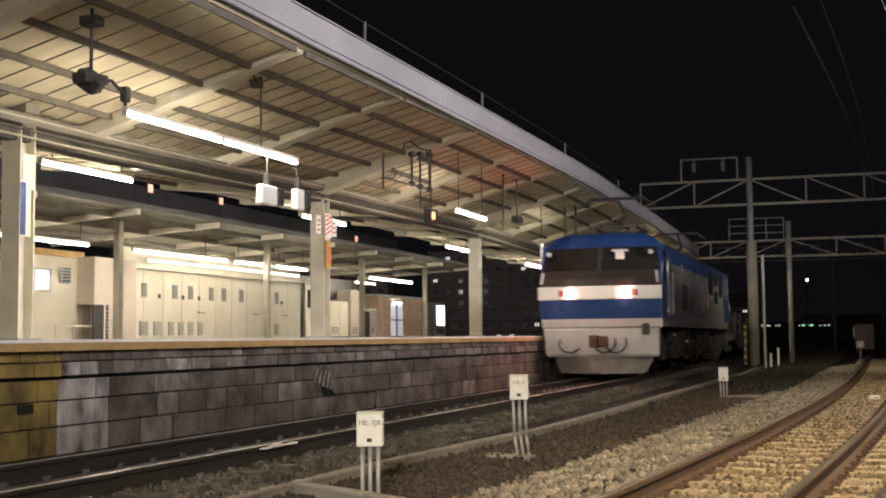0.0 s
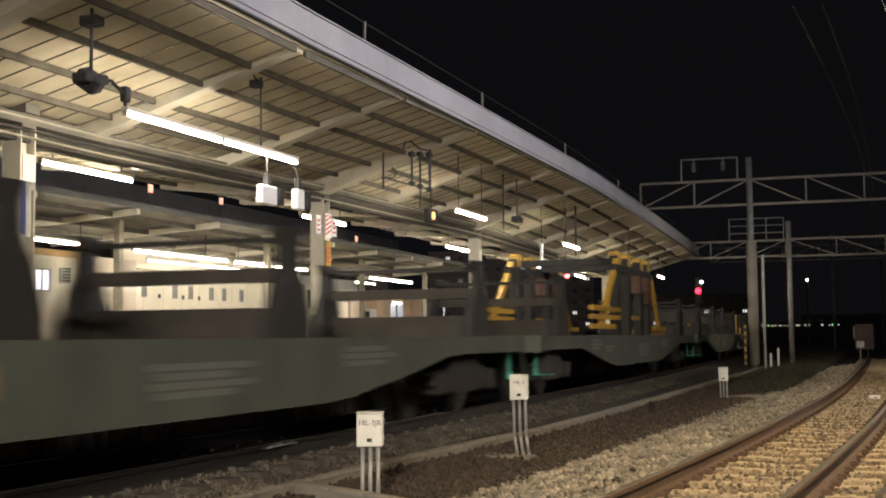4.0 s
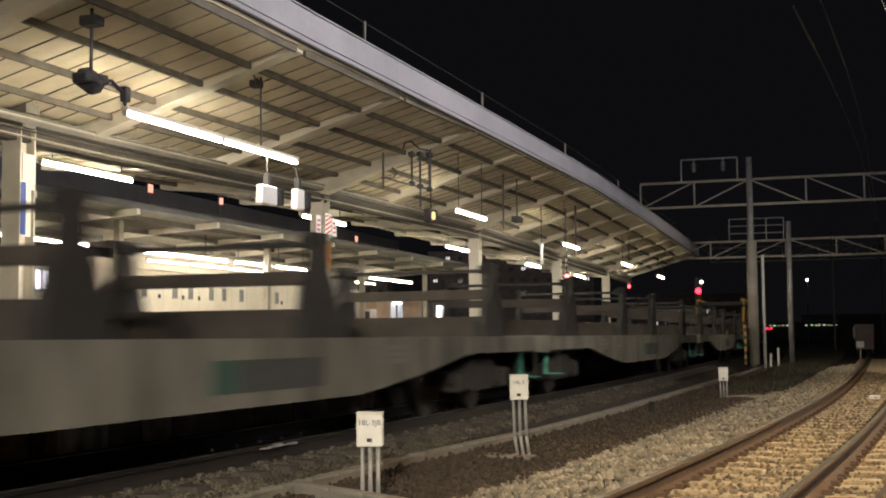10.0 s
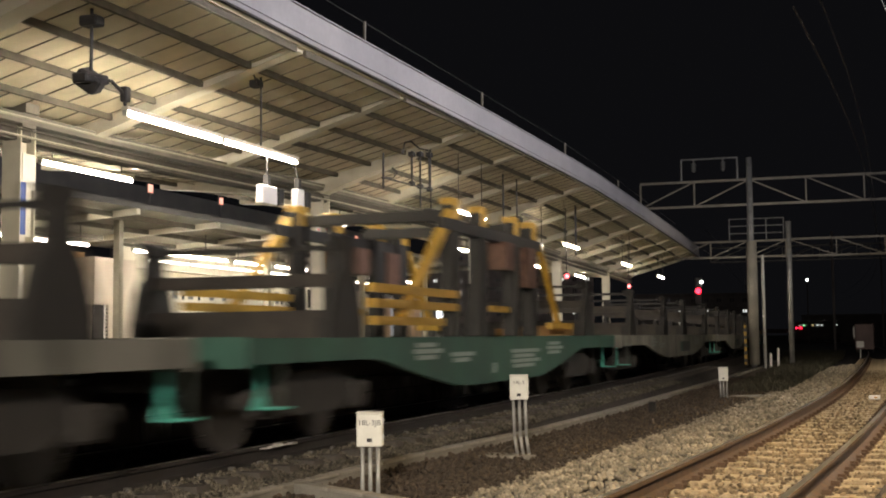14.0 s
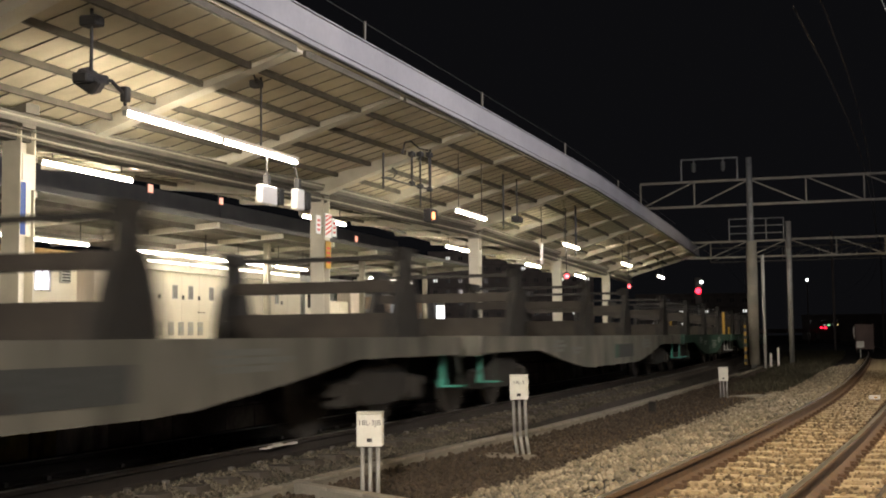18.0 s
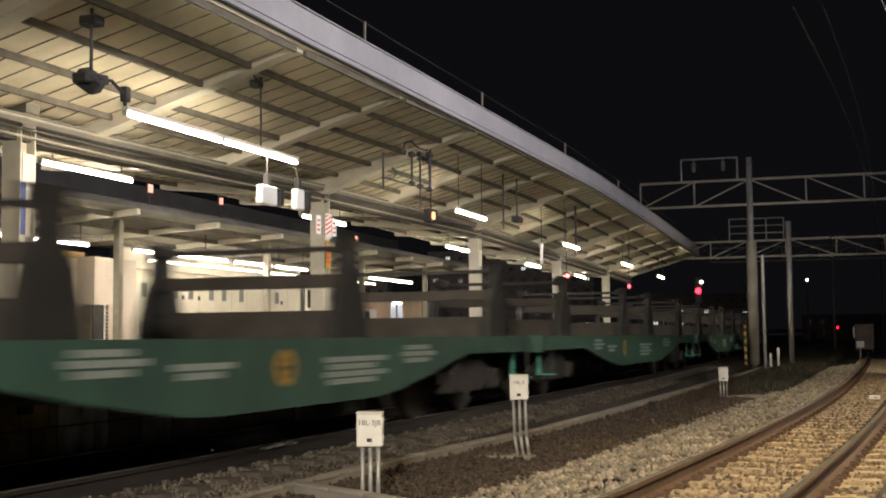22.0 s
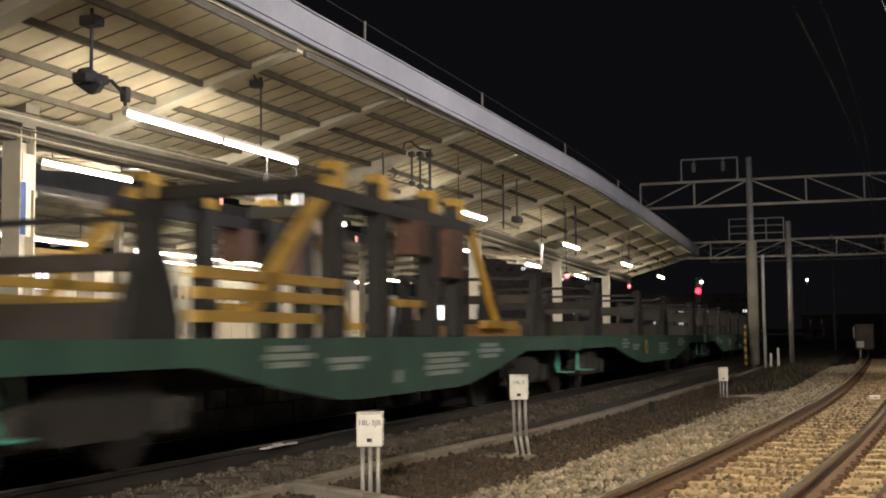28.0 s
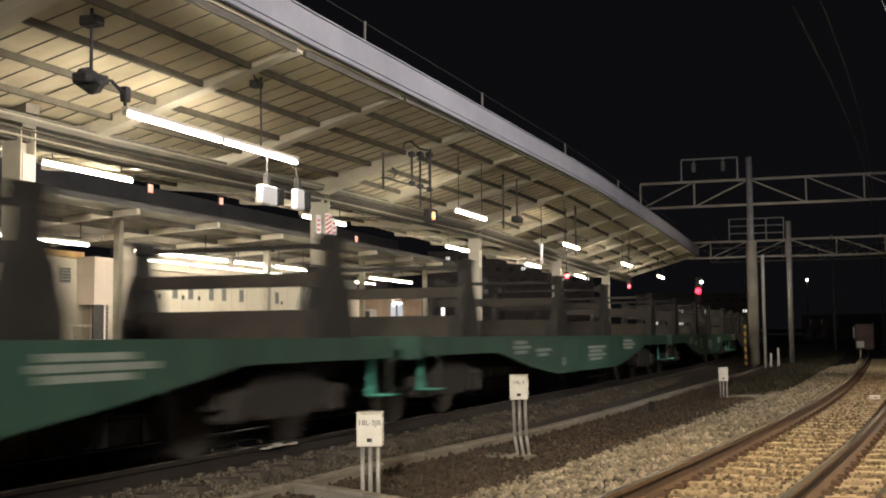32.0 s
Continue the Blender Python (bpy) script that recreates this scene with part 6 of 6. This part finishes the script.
        if paint_name == "grey":
            piece("net_panel", shared("net", lambda: boxes((0.0, 0.004, 0, 1.5, 0, 0.26)), NET_GREY, "net_panel"), t, pose(x, 9.25 if x > 0 else 10.75, 0.56, 0, 0, r), "dark mesh panel")
            piece("green_patch", shared("patch", lambda: boxes((0.0, 0.004, 0, 0.36, 0, 0.26)), WAGON_GREEN, "green_patch"), t, pose(x, 8.87 if x > 0 else 9.23, 0.56, 0, 0, r), "green painted patch")
        if "disk" in extras:
            piece("yellow_disc", shared("disc", lambda: rods(((0, 0, 0), (0.006, 0, 0), 0.155), seg=20), YELLOW, "yellow_disc"), t, pose(x, 6.9, 0.74, 0, 0, r), "round yellow mark with a dark centre")
            piece("disc_centre", shared("disc_c", lambda: boxes((0.0065, 0.009, -0.03, 0.03, -0.09, 0.09), (0.0065, 0.009, -0.08, 0.08, -0.02, 0.02)), UNDER, "disc_centre"), t, pose(x, 6.9, 0.74, 0, 0, r))
        if "hole" in extras:
            piece("sill_opening", shared("hole", lambda: rods(((0, 0, 0), (0.005, 0, 0), 0.07), seg=12), LOCO_BLACK, "sill_opening"), t, pose(x, length - 8.2, 0.62, 0, 0, r))
    if "gantry" in extras:
        racks = (2.68, length - 1.65)
    for y in racks:
        rack(t, y, 0.76, 0.98)
    if "gantry" in extras:
        y0 = length * 0.5 - 3.58
        for y in (y0 + 2.1, y0 + 3.2, y0 + 4.7, y0 + 5.65):
            for x in (-1.05, 1.05):
                piece("gantry_post", shared(("gpost",), lambda: boxes((-0.09, 0.09, -0.16, 0.16, 0, 1.62), bevel=0.015), RACK, "gantry_post"), t, pose(x, y, 0.99), "dark steel gantry post")
                piece("post_head", shared(("ghead",), lambda: boxes((-0.1, 0.1, -0.13, 0.13, 0, 0.28), bevel=0.02), YELLOW, "post_head"), t, pose(x, y, 2.42), "yellow post head")
        for x in (-1.1, 1.1):
            st_ = bmesh.new()
            beam(st_, (x, y0 + 0.35, 1.2), (x, y0 + 1.95, 2.5), 0.1, 0.12)
            part("gantry_strut", st_, YELLOW, t, "slanting yellow strut")
            part("gantry_strut", beam(bmesh.new(), (x, y0 + 6.1, 2.35), (x, y0 + 7.2, 1.15), 0.08, 0.1), YELLOW, t, "slanting yellow strut")
            for z in (1.12, 1.30, 1.46):
                part("yellow_rail", boxes((x - 0.05, x + 0.05, y0 - 0.5, y0 + 2.1 if z > 1.2 else y0 + 1.6, z, z + 0.09)), YELLOW, t, "yellow load beam")
            each("yellow_rail", ((x - 0.05, x + 0.05, y0 + 3.5, y0 + 4.3, 1.32, 1.40), (x - 0.05, x + 0.05, y0 + 6.6, y0 + 8.0, 1.10, 1.2)), YELLOW, t)
            part("top_beam", boxes((x - 0.06, x + 0.06, y0 + 1.6, y0 + 6.0, 2.28, 2.42)), RACK, t)
            each("hoist_block", ((x - 0.14, x + 0.14, y0 + 3.85, y0 + 4.25, 1.9, 2.28), (x - 0.12, x + 0.12, y0 + 5.0, y0 + 5.5, 1.7, 2.28)), COUPLER, t, "rusty hoist block")
        each("cross_beam", ((-1.1, 1.1, y0 + 2.1, y0 + 2.3, 2.43, 2.57), (-1.1, 1.1, y0 + 4.3, y0 + 4.5, 2.43, 2.57)), RACK, t)
    if "end_gate" in extras:
        for x in (-1.0, 1.0):
            part("end_post", boxes((x - 0.045, x + 0.045, 0.5, 0.6, 0.99, 1.85)), YELLOW, t, "yellow end post")
        part("hand_hoop", rods(((1.15, 0.95, 0.99), (1.15, 0.95, 1.25), 0.03), ((1.15, 1.3, 0.99), (1.15, 1.3, 1.25), 0.03), ((1.15, 0.95, 1.25), (1.15, 1.3, 1.25), 0.03)), YELLOW, t)
    return t


def timber(y0, y1):
    t = thing("timber_stack", "orange-brown timber packing lying on a flat wagon", "timber")
    for k in range(3):
        part("plank", boxes((0.78 - 0.22 * k, 0.98 - 0.22 * k, y0 + 0.06 * k, y1 - 0.09 * k, 0.992, 1.15 - 0.02 * k), bevel=0.01), TIMBER, t)
    return t


def run(t):
    """Metres that the train has gone by t seconds."""
    return 11.7243 * t - 0.017696 * t * t + 0.00000852 * t ** 3


def ride(thing_, head, length):
    """Rows for a vehicle whose front is head metres along the track at the start."""
    rows = []
    for i in range(0, 65):
        t = i * 0.5
        s = head - run(t)
        a, b = at(s), at(s + length)
        d = b - a
        rows.append((t, Matrix.Translation(a) @ Matrix.Rotation(math.atan2(-d.x, d.y), 4, "Z")))
    walk(thing_, rows)


FLEET = [("dull", 1, "disk"), ("dull", 1, "gantry hole timber"), ("dull", 1, "disk"), ("green", 0, "disk white_front end_gate"), ("grey", 1, ""), ("grey", 1, "hole"), ("grey", 1, "timber"), ("green", 0, "gantry timber"), ("grey", 1, ""),
         ("grey", 1, "hole"), ("grey", 1, ""), ("green", 0, "white_rear"), ("green", 0, "disk white_front end_gate"), ("green", 1, "disk"), ("green", 1, "hole"), ("green", 1, ""), ("green", 0, "gantry timber"), ("green", 1, "disk"), ("green", 1, "hole"), ("green", 1, ""),
         ("green", 1, "disk"), ("grey", 1, ""), ("green", 1, ""), ("green", 1, ""), ("green", 1, "")]
GAPS = [45.0, 63.1, 81.17, 99.26, 114.47, 132.56, 150.62, 168.6, 183.37, 201.43, 219.11, 236.9, 251.54, 266.13, 283.92, 301.65, 319.21, 333.8, 351.39, 368.97, 386.6, 404.2, 421.8, 439.4, 457.0]

# where each wagon's racks stand, where they differ from the usual
RACKS = {3: (4.4, 9.05, 13.8), 5: (2.68, 7.45, 11.26, 16.35), 9: (2.6, 7.3, 11.0, 16.13), 10: (2.75, 7.4, 11.1, 16.13), 11: (2.8, 7.35, 11.9), 12: (4.1, 8.65, 13.4), 13: (2.6, 7.95, 11.1, 16.0), 14: (2.94, 7.4, 11.2, 16.2), 17: (2.6, 7.2, 10.9, 16.5), 18: (2.62, 7.27, 11.97, 16.3)}
TRAIN = [(loco(), 27.2, 17.1)]
for i, ((paint, is_long, extras), u) in enumerate(zip(FLEET, GAPS)):
    length = (GAPS + [474.6])[i + 1] - u
    TRAIN.append((wagon((paint, length, extras, RACKS.get(i, (2.68, 7.45, 11.1, 16.35)))), u, length))
    if "timber" in extras:
        TRAIN.append((timber(12.2, 14.4) if is_long else timber(9.9, 12.5), u, length))


def motions():
    # the distant train draws away behind the retaining wall
    walk(far_train, [(t, pose(x, 238.0, -0.2)) for t, x in ((0.0, -37.5), (6.0, -29.4), (12.0, -21.3), (14.0, -18.6), (17.0, -15.3), (18.0, -14.1), (20.0, -12.4), (22.0, -11.2), (26.0, -9.0), (32.0, -6.0))])
    for t, head, length in TRAIN:
        ride(t, head, length)


motions()
